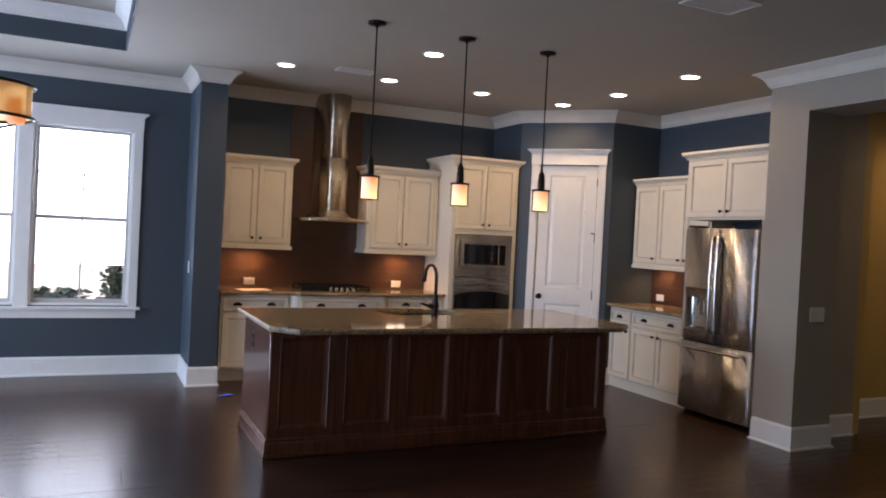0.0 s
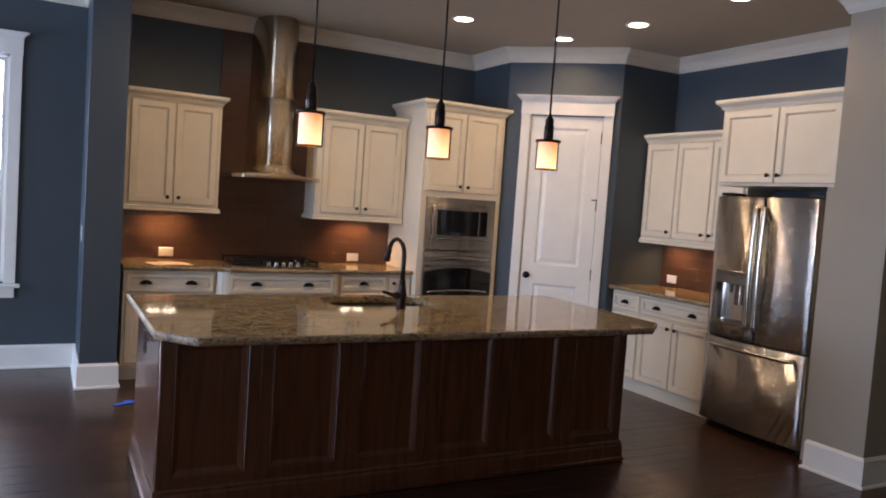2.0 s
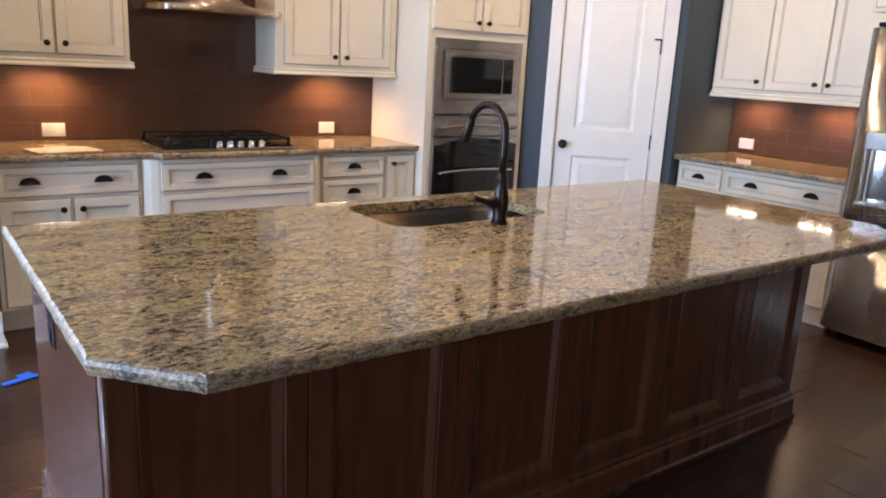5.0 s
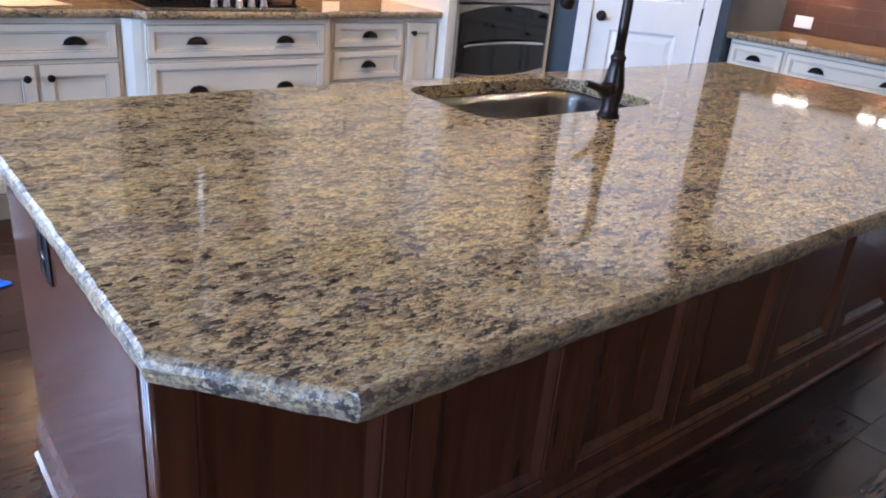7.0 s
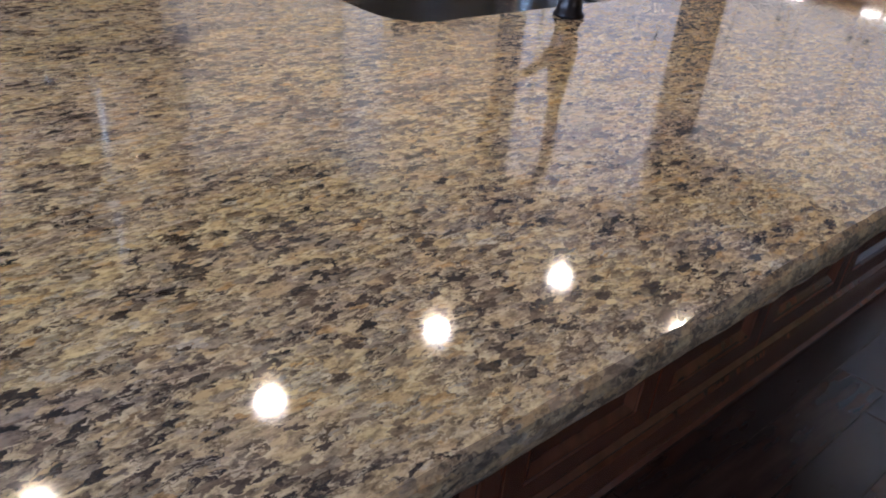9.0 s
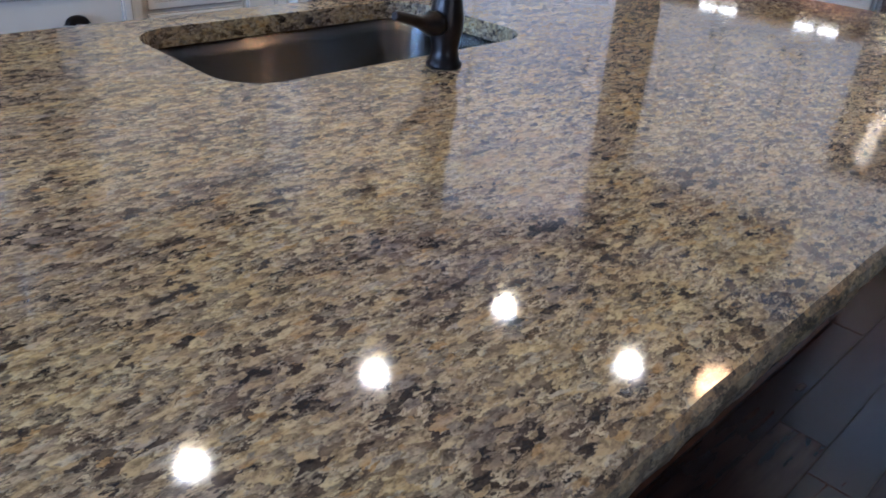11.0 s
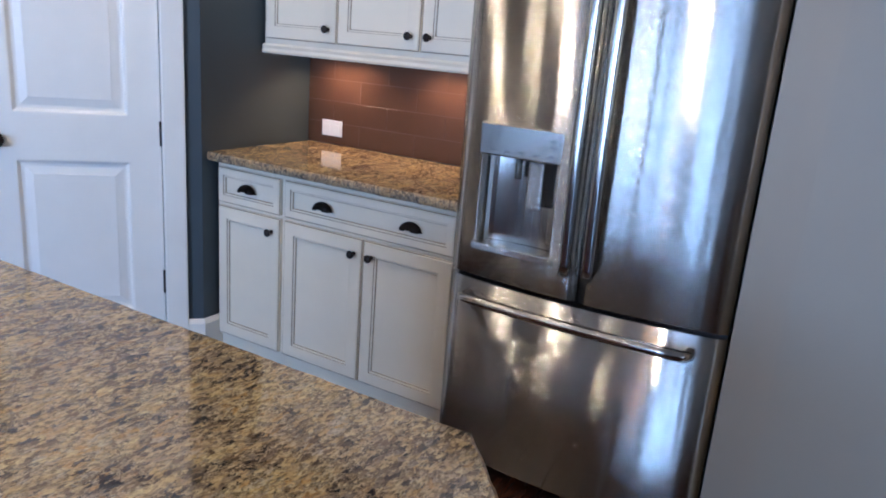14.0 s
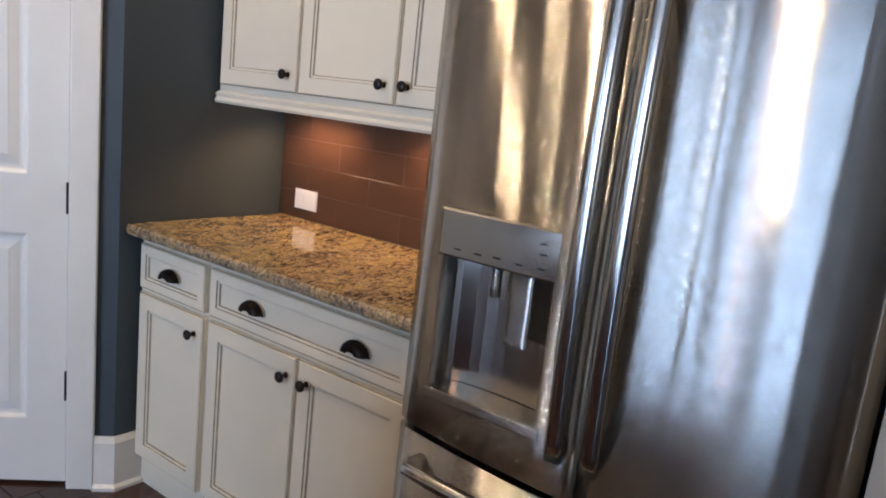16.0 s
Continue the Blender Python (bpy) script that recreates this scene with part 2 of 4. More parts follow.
snt.links.new(stc.outputs["Object"], sxyz.inputs[0]), snt.links.new(sxyz.outputs[2], srmp.inputs[0]), snt.links.new(srmp.outputs[0], scol.inputs[0])
snt.links.new(scol.outputs[0], snt.nodes["Principled BSDF"].inputs["Emission Color"])
PUCKGLOW = glow("puck_lens_glow", (1.0, 0.84, 0.6), 7)
AMBER = glow("amber_glass", (1.0, 0.55, 0.15), 0.04)
AMBER.node_tree.nodes["Principled BSDF"].inputs["Base Color"].default_value = (0.85, 0.55, 0.22, 1)
AMBER.node_tree.nodes["Principled BSDF"].inputs["Transmission Weight"].default_value = 0.75
AMBER.node_tree.nodes["Principled BSDF"].inputs["IOR"].default_value = 1.1
BULB = glow("pendant_bulb_glow", (1.0, 0.50, 0.18), 1.6)
SHRUB = material("shrub_leaf", (0.20, 0.27, 0.17), 0.5, vary=0.4, scale=20)
LAWN = material("pale_concrete_ground", (0.45, 0.44, 0.40), 0.9, vary=0.15, scale=2, bump=0.3)
STUCCO = material("pale_stucco", (0.75, 0.74, 0.70), 0.9, vary=0.05, scale=4, bump=0.2)
TAPE = material("blue_masking_tape", (0.02, 0.13, 0.62), 0.6, vary=0.1)
# white vinyl made grey: the backlit shade is put into the colour
SASH = material("backlit_vinyl_sash", (0.5, 0.48, 0.46), 0.45, vary=0.04)
PAPER = material("paper_sheet", (0.62, 0.52, 0.42), 0.7, vary=0.1, scale=14)


def glass_material():
    m = bpy.data.materials.new("window_glass")
    m.use_nodes = True
    b = m.node_tree.nodes["Principled BSDF"]
    b.inputs["Transmission Weight"].default_value = 1.0
    b.inputs["Roughness"].default_value = 0.0
    b.inputs["IOR"].default_value = 1.45
    return m


GLASS = glass_material()

# ---- mesh helpers ----


def bx(bm, x0, y0, z0, x1, y1, z1, bevel=0.0, mi=0):
    """A box between two corners, with rounded edges where asked."""
    vs = [bm.verts.new(p) for p in ((x0, y0, z0), (x1, y0, z0), (x1, y1, z0), (x0, y1, z0), (x0, y0, z1), (x1, y0, z1), (x1, y1, z1), (x0, y1, z1))]
    fs = [bm.faces.new([vs[i] for i in q]) for q in ((0, 3, 2, 1), (4, 5, 6, 7), (0, 1, 5, 4), (1, 2, 6, 5), (2, 3, 7, 6), (3, 0, 4, 7))]
    for f in fs:
        f.material_index = mi
    if bevel:
        es = list({e for f in fs for e in f.edges})
        bmesh.ops.bevel(bm, geom=es, offset=bevel, segments=2, affect="EDGES", profile=0.6)
    return bm


def box(*a, **k):
    return bx(bmesh.new(), *a, **k)


def prism(bm, pts, z0, z1):
    """An upright prism over a plan outline, anticlockwise."""
    lo, hi = [bm.verts.new((x, y, z0)) for x, y in pts], [bm.verts.new((x, y, z1)) for x, y in pts]
    bm.faces.new(lo[::-1]), bm.faces.new(hi)
    for i in range(len(pts)):
        j = (i + 1) % len(pts)
        bm.faces.new((lo[i], lo[j], hi[j], hi[i]))
    return bm


def ringpanel(bm, x0, z0, w, h, y, rings):
    """A panel that faces -y: nested rings of (inset, height towards -y, material), closed by a flat field."""
    last = None
    for inset, up, mi in rings:
        r = [bm.verts.new(p) for p in ((x0 + inset, y - up, z0 + inset), (x0 + w - inset, y - up, z0 + inset), (x0 + w - inset, y - up, z0 + h - inset), (x0 + inset, y - up, z0 + h - inset))]
        if last:
            for i in range(4):
                f = bm.faces.new((last[i], last[(i + 1) % 4], r[(i + 1) % 4], r[i]))
                f.material_index = mi
        else:
            bm.faces.new(r[::-1])
        last = r
    bm.faces.new(last)
    return bm


def shaker(x0, z0, w, h, y, stile=0.052):
    return ringpanel(bmesh.new(), x0, z0, w, h, y, [(0, 0, 0), (0, 0.015, 0), (0.004, 0.016, 1), (0.006, 0.020, 0), (stile, 0.020, 0), (stile + 0.002, 0.016, 1), (stile + 0.008, 0.015, 0), (stile + 0.011, 0.010, 1), (stile + 0.013, 0.0095, 0)])


def lathe(bm, profile, at=(0, 0, 0), n=20, axis="z"):
    """Turns a profile of (radius, height) round an axis through at."""
    rings = []
    for r, h in profile:
        ring = []
        for i in range(n):
            a = 2 * math.pi * i / n
            p = (r * math.cos(a), r * math.sin(a), h)
            if axis == "y":
                p = (p[0], -p[2], p[1])
            ring.append(bm.verts.new((p[0] + at[0], p[1] + at[1], p[2] + at[2])))
        rings.append(ring)
    for a, b in zip(rings, rings[1:]):
        for i in range(n):
            bm.faces.new((a[i], a[(i + 1) % n], b[(i + 1) % n], b[i]))
    bm.faces.new(rings[0][::-1]), bm.faces.new(rings[-1])
    for f in bm.faces:
        f.smooth = True
    return bm


def tube(bm, pts, radii, n=12):
    """A round bar along points; radii is one number or one a point."""
    pts = [Vector(p) for p in pts]
    if not hasattr(radii, "__len__"):
        radii = [radii] * len(pts)
    rings, side = [], None
    for i, p in enumerate(pts):
        d = (pts[min(i + 1, len(pts) - 1)] - pts[max(i - 1, 0)]).normalized()
        if side is None:
            side = d.orthogonal().normalized()
        side = (side - d * side.dot(d)).normalized()
        up = d.cross(side)
        rings.append([bm.verts.new(p + radii[i] * (math.cos(2 * math.pi * k / n) * side + math.sin(2 * math.pi * k / n) * up)) for k in range(n)])
    for a, b in zip(rings, rings[1:]):
        for k in range(n):
            bm.faces.new((a[k], a[(k + 1) % n], b[(k + 1) % n], b[k])).smooth = True
    bm.faces.new(rings[0][::-1]), bm.faces.new(rings[-1])
    return bm


def sweep(bm, path, profile):
    """Sweeps a closed moulding profile of (out, up) along a plan path; out is to the right of the way walked."""
    rings = []
    for i, p in enumerate(path):
        p = Vector(p)
        a = (p - Vector(path[i - 1])).normalized() if i else None
        b = (Vector(path[i + 1]) - p).normalized() if i + 1 < len(path) else None
        a, b = a or b, b or a
        na, nb = Vector((a.y, -a.x, 0)), Vector((b.y, -b.x, 0))
        m = (na + nb).normalized()
        m = m / max(0.3, m.dot(na))
        rings.append([bm.verts.new(p + m * o + Vector((0, 0, u))) for o, u in profile])
    k = len(profile)
    for a, b in zip(rings, rings[1:]):
        for i in range(k):
            bm.faces.new((a[i], a[(i + 1) % k], b[(i + 1) % k], b[i]))
    bm.faces.new(rings[0][::-1]), bm.faces.new(rings[-1])
    bmesh.ops.recalc_face_normals(bm, faces=bm.faces)
    return bm


def mesh_of(name, bm, mats):
    me = bpy.data.meshes.new(name)
    bmesh.ops.recalc_face_normals(bm, faces=bm.faces)
    bm.to_mesh(me)
    bm.free()
    for m in mats if isinstance(mats, (list, tuple)) else [mats]:
        me.materials.append(m)
    return me


def part(name, bm, mats, parent=None, label=""):
    ob = new(name, mesh_of(name, bm, mats))
    ob.parent = parent
    return tagged(ob, label)


def thing(name, m, label, category, group=""):
    ob = new(name)
    ob.empty_display_size = 0.1
    ob.matrix_world = m
    return tagged(ob, label, category, group)


def structure(name, bm, mats, label="", category=""):
    return tagged(part(name, bm, mats), label, category, kind="structure")


CABINET = [CREAM, GLAZE]

# ---- the shell ----
H = 3.07
YB, YW = 8.60, 8.66
XR = 6.385
structure("floor_slab", box(-4.8, -3.3, -0.2, 9.5, 9.0, -0.02), SUBFLOOR, "dark subfloor under the boards", "floor")

# kitchen back wall, behind the cabinets
structure("wall_north_kitchen", box(1.60, YB, 0, 5.0, YB + 0.4, H), WALLBLUE, "dark slate-blue painted kitchen wall", "wall")
structure("wall_wing", box(1.365, 7.89, 0, 1.622, YW + 0.3, H), WALLBLUE, "slate-blue painted wing wall beside the cabinets", "wall")
# window wall with two openings
WZ0, WZ1 = 0.70, 2.49
OPEN = [(-1.10, -0.20), (-0.072, 0.828)]
bm = bmesh.new()
xs = [-4.8, OPEN[0][0], OPEN[0][1], OPEN[1][0], OPEN[1][1], 1.365]
for i in range(0, 6, 2):
    bx(bm, xs[i], YW, 0, xs[i + 1], YW + 0.16, H)
for a, b in OPEN:
    bx(bm, a, YW, 0, b, YW + 0.16, WZ0)
    bx(bm, a, YW, WZ1, b, YW + 0.16, H)
structure("wall_north_dining", bm, WALLBLUE, "deep blue painted wall with two windows", "wall")
# pantry block, with a diagonal front and a doorway
D = 12.90
PL, PR = (4.97, D - 4.97), (5.72, D - 5.72)
wall_t = 0.1
diag = Matrix.Translation((PL[0], PL[1], 0)) @ pose(0, 0, 0, 0, 0, -45)
LD = math.dist(PL, PR)
DC = 0.572
DW, DH = 0.66, 2.44
bm = bmesh.new()
bx(bm, 0, 0, 0, DC - DW / 2 - 0.015, wall_t, H)
bx(bm, DC + DW / 2 + 0.015, 0, 0, LD, wall_t, H)
bx(bm, DC - DW / 2 - 0.015, 0, DH + 0.015, DC + DW / 2 + 0.015, wall_t, H)
ob = structure("wall_pantry_diagonal", bm, WALLBLUE, "slate-blue diagonal wall with the pantry doorway", "wall")
ob.matrix_world = diag
structure("wall_pantry_west", prism(bmesh.new(), [PL, (PL[0] + 0.07, PL[1] + 0.07), (PL[0] + 0.07, YB + 0.4), (PL[0], YB + 0.4)], 0, H), WALLBLUE, "slate-blue side wall of the pantry", "wall")
structure("wall_pantry_south", prism(bmesh.new(), [PR, (XR + 0.3, PR[1]), (XR + 0.3, PR[1] + 0.1), (PR[0] + 0.07, PR[1] + 0.1)], 0, H), WALLBLUE, "slate-blue side wall beside the short counter", "wall")
structure("pantry_back", box(4.98, YB + 0.2, 0, 7.0, YB + 0.4, H), BEIGE)
structure("wall_east_kitchen", box(XR, 4.90, 0, XR + 0.3, PR[1] + 0.1, H), WALLBLUE, "slate-blue wall behind refrigerator and short counter", "wall")
# thick wall between kitchen and hall, with a wide cased opening
XH0, XH1, YJ0, YJ1 = 5.578, 6.02, 4.53, 4.905
structure("wall_east_pier", box(XH0, YJ0, 0, XH1, YJ1, H), BEIGE, "beige painted pier beside the refrigerator", "wall")
structure("wall_east_header", box(XH0, -3.0, 2.715, XH1, YJ0, H), BEIGE, "beige painted header over the wide hall opening", "wall")
structure("wall_hall_pier", box(XH1, 4.77, 0, 6.62, 4.90, H), BEIGE, "beige painted hall wall", "wall")
structure("wall_hall_return", box(6.62, 4.77, 0, 6.72, 5.22, H), OCHRE, "ochre lit hall wall return", "wall")
structure("wall_hall_ochre", box(6.62, 5.22, 0, 9.5, 5.36, H), OCHRE, "ochre painted hall wall", "wall")
structure("wall_hall_far", box(9.3, -3.0, 0, 9.5, 5.22, H), OCHRE, "ochre painted end wall of the hall", "wall")
# west and south walls with their large openings, unseen; the south opening is assumed
bm = bmesh.new()
bx(bm, -4.8, -3.3, 0, -4.6, 3.92, H)
bx(bm, -4.8, 8.25, 0, -4.6, YW, H)
bx(bm, -4.8, 3.92, 0, -4.6, 8.25, 0.2)
bx(bm, -4.8, 3.92, 2.8, -4.6, 8.25, H)
for wy in (5.27, 6.78):
    bx(bm, -4.8, wy, 0.2, -4.6, wy + 0.2, 2.8)
structure("wall_west", bm, BEIGE, "beige painted wall out of view with wide openings for daylight", "wall")
bm = bmesh.new()
bx(bm, -4.6, -3.3, 0, -1.8, -3.1, H)
bx(bm, 1.8, -3.3, 0, 9.5, -3.1, H)
bx(bm, -1.8, -3.3, 2.5, 1.8, -3.1, H)
bx(bm, -1.8, -3.3, 0, 1.8, -3.1, 0.4)
# slab added out of view, keeps the sun from the south opening
structure("sun_shield_south", box(-3.0, -7.0, 2.75, 3.0, -3.3, 2.9), TRIM, "white slab added out of view to shield the south opening from sun", "roof")
structure("wall_south", bm, BEIGE, "beige painted wall out of view with wide openings for daylight", "wall")
# ceiling with the raised tray over the dining area
TX0, TX1, TY0, TY1 = -3.3, 0.69, 3.3, 7.60
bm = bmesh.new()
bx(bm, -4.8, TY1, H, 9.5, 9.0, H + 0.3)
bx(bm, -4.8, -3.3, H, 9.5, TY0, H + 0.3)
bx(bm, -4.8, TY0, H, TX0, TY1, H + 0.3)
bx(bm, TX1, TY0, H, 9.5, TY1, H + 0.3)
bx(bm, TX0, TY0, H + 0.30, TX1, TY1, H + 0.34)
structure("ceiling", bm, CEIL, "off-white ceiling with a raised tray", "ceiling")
bm = bmesh.new()
e = 0.012
bx(bm, TX0, TY1 - e, H - 0.002, TX1, TY1, H + 0.17)
bx(bm, TX1 - e, TY0, H - 0.002, TX1, TY1 - e, H + 0.17)
bx(bm, TX0, TY0, H - 0.002, TX0 + e, TY1 - e, H + 0.17)
bx(bm, TX0 + e, TY0, H - 0.002, TX1 - e, TY0 + e, H + 0.17)
structure("tray_band", bm, WALLBLUE, "dark blue band round the ceiling tray", "trim")
CROWN = [(0, 0), (0.0, -0.125), (0.012, -0.125), (0.016, -0.112), (0.024, -0.104), (0.034, -0.078), (0.055, -0.048), (0.082, -0.027), (0.096, -0.018), (0.104, -0.011), (0.115, -0.009), (0.115, 0)]
tz = H + 0.295
structure("trim_tray_crown", sweep(bmesh.new(), [(TX0, TY1, tz), (TX1, TY1, tz), (TX1, TY0, tz)], CROWN), TRIM, "white crown moulding in the ceiling tray", "trim")
cz = H - 0.002
structure("trim_crown_dining", sweep(bmesh.new(), [(-4.6, YW, cz), (1.365, YW, cz), (1.365, 7.89, cz), (1.622, 7.89, cz), (1.622, YB, cz), (PL[0], YB, cz), (PL[0], PL[1], cz), (PR[0], PR[1], cz), (XR, PR[1], cz), (XR, YJ1, cz), (XH0, YJ1, cz), (XH0, -3.0, cz)], CROWN), CROWNP, "white crown moulding under the ceiling", "trim")
BASE = [(0, 0), (0, 0.19), (0.006, 0.19), (0.012, 0.178), (0.016, 0.17), (0.016, 0.02), (0.03, 0.012), (0.03, 0)]
structure("baseboard_dining", sweep(bmesh.new(), [(-4.6, YW, 0), (1.365, YW, 0), (1.365, 7.89, 0), (1.622, 7.89, 0), (1.622, 8.01, 0)], BASE), TRIM, "tall white baseboard", "baseboard")
structure("baseboard_pier", sweep(bmesh.new(), [(XH0 + 0.10, YJ1, 0), (XH0, YJ1, 0), (XH0, YJ0, 0), (XH1, YJ0, 0), (XH1, 4.77, 0), (6.62, 4.77, 0)], BASE), TRIM, "tall white baseboard round the pier", "baseboard")
structure("baseboard_hall", sweep(bmesh.new(), [(6.72, 5.22, 0), (9.3, 5.22, 0)], BASE), TRIM, "tall white hall baseboard", "baseboard")
cw = 0.085
cas_r = DC + DW / 2 + 0.012 + cw
structure("baseboard_pantry", sweep(bmesh.new(), [tuple(diag @ Vector((cas_r, 0, 0))), (PR[0], PR[1], 0), (5.84, PR[1], 0)], BASE), TRIM, "short white baseboard beside the pantry door", "baseboard")
structure("ground", box(-60, -60, -0.35, 60, 60, -0.25), LAWN, "pale paved ground outside", "ground")
# assumed backdrop, put up sunlit so the windows look out on white
structure("backdrop_white_outside", box(-9, 14.5, -0.3, 8, 14.8, 5.5), STUCCO, "assumed pale stucco backdrop for the white outside the windows", "wall")

# ---- windows ----


def window(x0, x1):
    w = tagged(new("window"), "white double-hung window with muntins, bright daylight outside", "window", "dining windows", "structure")
    w.location = ((x0 + x1) / 2, YW, WZ0)
    hw, hh = (x1 - x0) / 2, WZ1 - WZ0
    bm = bmesh.new()
    for a in (-hw, hw - 0.02):
        bx(bm, a, 0.0, 0, a + 0.02, 0.12, hh)
    bx(bm, -hw, 0, hh - 0.02, hw, 0.12, hh)
    bx(bm, -hw, 0, 0, hw, 0.12, 0.02)
    part("window_frame", bm, TRIM, w)
    mid = hh * 0.487
    for y, z0, z1, nm in ((0.05, 0.02, mid + 0.02, "lower_sash"), (0.082, mid - 0.02, hh - 0.02, "upper_sash")):
        bm = bmesh.new()
        s = 0.028
        bx(bm, -hw + 0.02, y, z0, -hw + 0.02 + s, y + 0.02, z1)
        bx(bm, hw - 0.02 - s, y, z0, hw - 0.02, y + 0.02, z1)
        bx(bm, -hw + 0.02 + s, y, z0, hw - 0.02 - s, y + 0.02, z0 + 0.042)
        bx(bm, -hw + 0.02 + s, y, z1 - 0.026, hw - 0.02 - s, y + 0.02, z1)
        bx(bm, -0.008, y + 0.004, z0 + 0.042, 0.008, y + 0.026, z1 - 0.026)
        if nm == "upper_sash":
            zm = (z0 + z1) / 2
            bx(bm, -hw + 0.02 + s, y + 0.004, zm - 0.008, -0.008, y + 0.026, zm + 0.008)
            bx(bm, 0.008, y + 0.004, zm - 0.008, hw - 0.02 - s, y + 0.026, zm + 0.008)
        sash = part(nm, bm, SASH, w)
        pane = part("pane", box(-hw + 0.02 + s, y + 0.012, z0 + 0.04, hw - 0.02 - s, y + 0.016, z1 - 0.024), GLASS, sash, "clear glass pane")
        pane.visible_shadow = False
    return w


for a, b in OPEN:
    window(a, b)
wc = tagged(new("window_casing"), "wide white window casing with moulded head and sill", "window casing", kind="structure")
bm = bmesh.new()
for a, b in ((OPEN[0][0] - 0.085, OPEN[0][0]), (OPEN[0][1], OPEN[1][0]), (OPEN[1][1], OPEN[1][1] + 0.085)):
    bx(bm, a, YW - 0.022, WZ0 - 0.01, b, YW, WZ1, bevel=0.003)
part("side_casing", bm, TRIM, wc)
xa, xb = OPEN[0][0] - 0.09, OPEN[1][1] + 0.09
part("head_casing", box(xa, YW - 0.026, WZ1, xb, YW, WZ1 + 0.125, bevel=0.003), TRIM, wc)
bm = bmesh.new()
for k in range(4):
    o = (0.012, 0.02, 0.034, 0.05)[k]
    bx(bm, xa - o + 0.01, YW - 0.028 - o, WZ1 + 0.125 + 0.012 * k, xb + o - 0.01, YW, WZ1 + 0.125 + 0.012 * (k + 1))
part("head_cap", bm, TRIM, wc)
part("sill", box(xa - 0.03, YW - 0.065, WZ0 - 0.04, xb + 0.03, YW, WZ0 - 0.011, bevel=0.006), TRIM, wc)
part("apron", box(xa + 0.01, YW - 0.022, WZ0 - 0.125, xb - 0.01, YW, WZ0 - 0.041, bevel=0.003), TRIM, wc)

# ---- hardware and cabinet pieces; local front faces -y ----


def knob_bm(x, z, y):
    return lathe(bmesh.new(), [(0.009, 0), (0.007, 0.004), (0.0055, 0.012), (0.010, 0.018), (0.0155, 0.022), (0.016, 0.027), (0.011, 0.031), (0.003, 0.0325)], (x, y, z), 14, "y")


def cup_bm(x, z, y, w=0.092, h=0.034, d=0.024):
    """A cup pull: a quarter dome with its mouth below."""
    bm = bmesh.new()
    n, m = 14, 6
    rows = []
    for j in range(m + 1):
        e = math.pi / 2 * j / m
        row = []
        for i in range(n + 1):
            a = math.pi * i / n
            r = math.cos(e) ** 0.6
            row.append(bm.verts.new((x + w / 2 * math.cos(a) * (0.35 + 0.65 * r) * (1 if j < m else 0.9), y - d * math.sin(e), z + h * (math.sin(a) * (0.2 + 0.8 * r)) - h * 0.45)))
        rows.append(row)
    for a, b in zip(rows, rows[1:]):
        for i in range(n):
            bm.faces.new((a[i], a[i + 1], b[i + 1], b[i])).smooth = True
    bmesh.ops.solidify(bm, geom=bm.faces[:], thickness=0.0025)
    bx(bm, x - w / 2 - 0.004, y - 0.003, z - h * 0.5, x + w / 2 + 0.004, y, z - h * 0.36)
    return bm


def add_door(parent, x0, z0, w, h, y, knob=None):
    d = part("door", shaker(x0, z0, w, h, y), CABINET, parent)
    if knob:
        part("knob", knob_bm(knob[0], knob[1], y - 0.02), BRONZE, d, "dark bronze round knob")


def add_drawer(parent, x0, z0, w, h, y, pulls):
    d = part("drawer_front", shaker(x0, z0, w, h, y, 0.032), CABINET, parent)
    for px in pulls:
        part("cup_pull", cup_bm(px, z0 + h / 2 + 0.004, y - 0.02), BRONZE, d, "dark bronze cup pull")


CAPC = [(0, 0), (0.008, 0.0), (0.012, 0.018), (0.03, 0.032), (0.042, 0.042), (0.046, 0.055), (0.046, 0.07), (0, 0.07)]
FOOTC = [(0, 0), (0.016, 0.0), (0.02, 0.008), (0.014, 0.02), (0.018, 0.032), (0.006, 0.04), (0, 0.04)]


def crown_on(parent, w, d, z, left=True, right=True):
    """Moulding round a cabinet's top: sides and front."""
    p = ([(0, 0.0, z)] if left else []) + [(0, -d, z), (w, -d, z)] + ([(w, 0.0, z)] if right else [])
    part("crown", sweep(bmesh.new(), p, CAPC), CABINET, parent)


def foot_on(parent, w, d, z, left=True, right=True):
    p = ([(0, 0.0, z)] if left else []) + [(0, -d, z), (w, -d, z)] + ([(w, 0.0, z)] if right else [])
    part("light_rail", sweep(bmesh.new(), p, FOOTC), CABINET, parent)


def upper_cabinet(m, w, z0, z1, d, doors, label, left=True, right=True, foot=True):
    """An upper cabinet from the wall (local y 0) out to -d; doors are (x0, width, knob side)."""
    c = thing("upper_cabinet", m, label, "cabinet", "upper cabinets")
    part("body", box(0, -d, z0 + (0.03 if foot else 0), w, 0, z1 - 0.06, bevel=0.002), CREAM, c)
    hz0, hz1 = z0 + (0.062 if foot else 0.02), z1 - 0.085
    for x0, dw, s in doors:
        kx = x0 + (dw - 0.04 if s > 0 else 0.04)
        add_door(c, x0, hz0, dw, hz1 - hz0, -d, (kx, hz0 + 0.055))
    crown_on(c, w, d + 0.012, z1 - 0.07, left, right)
    if foot:
        foot_on(c, w, d, z0, left, right)
    return c


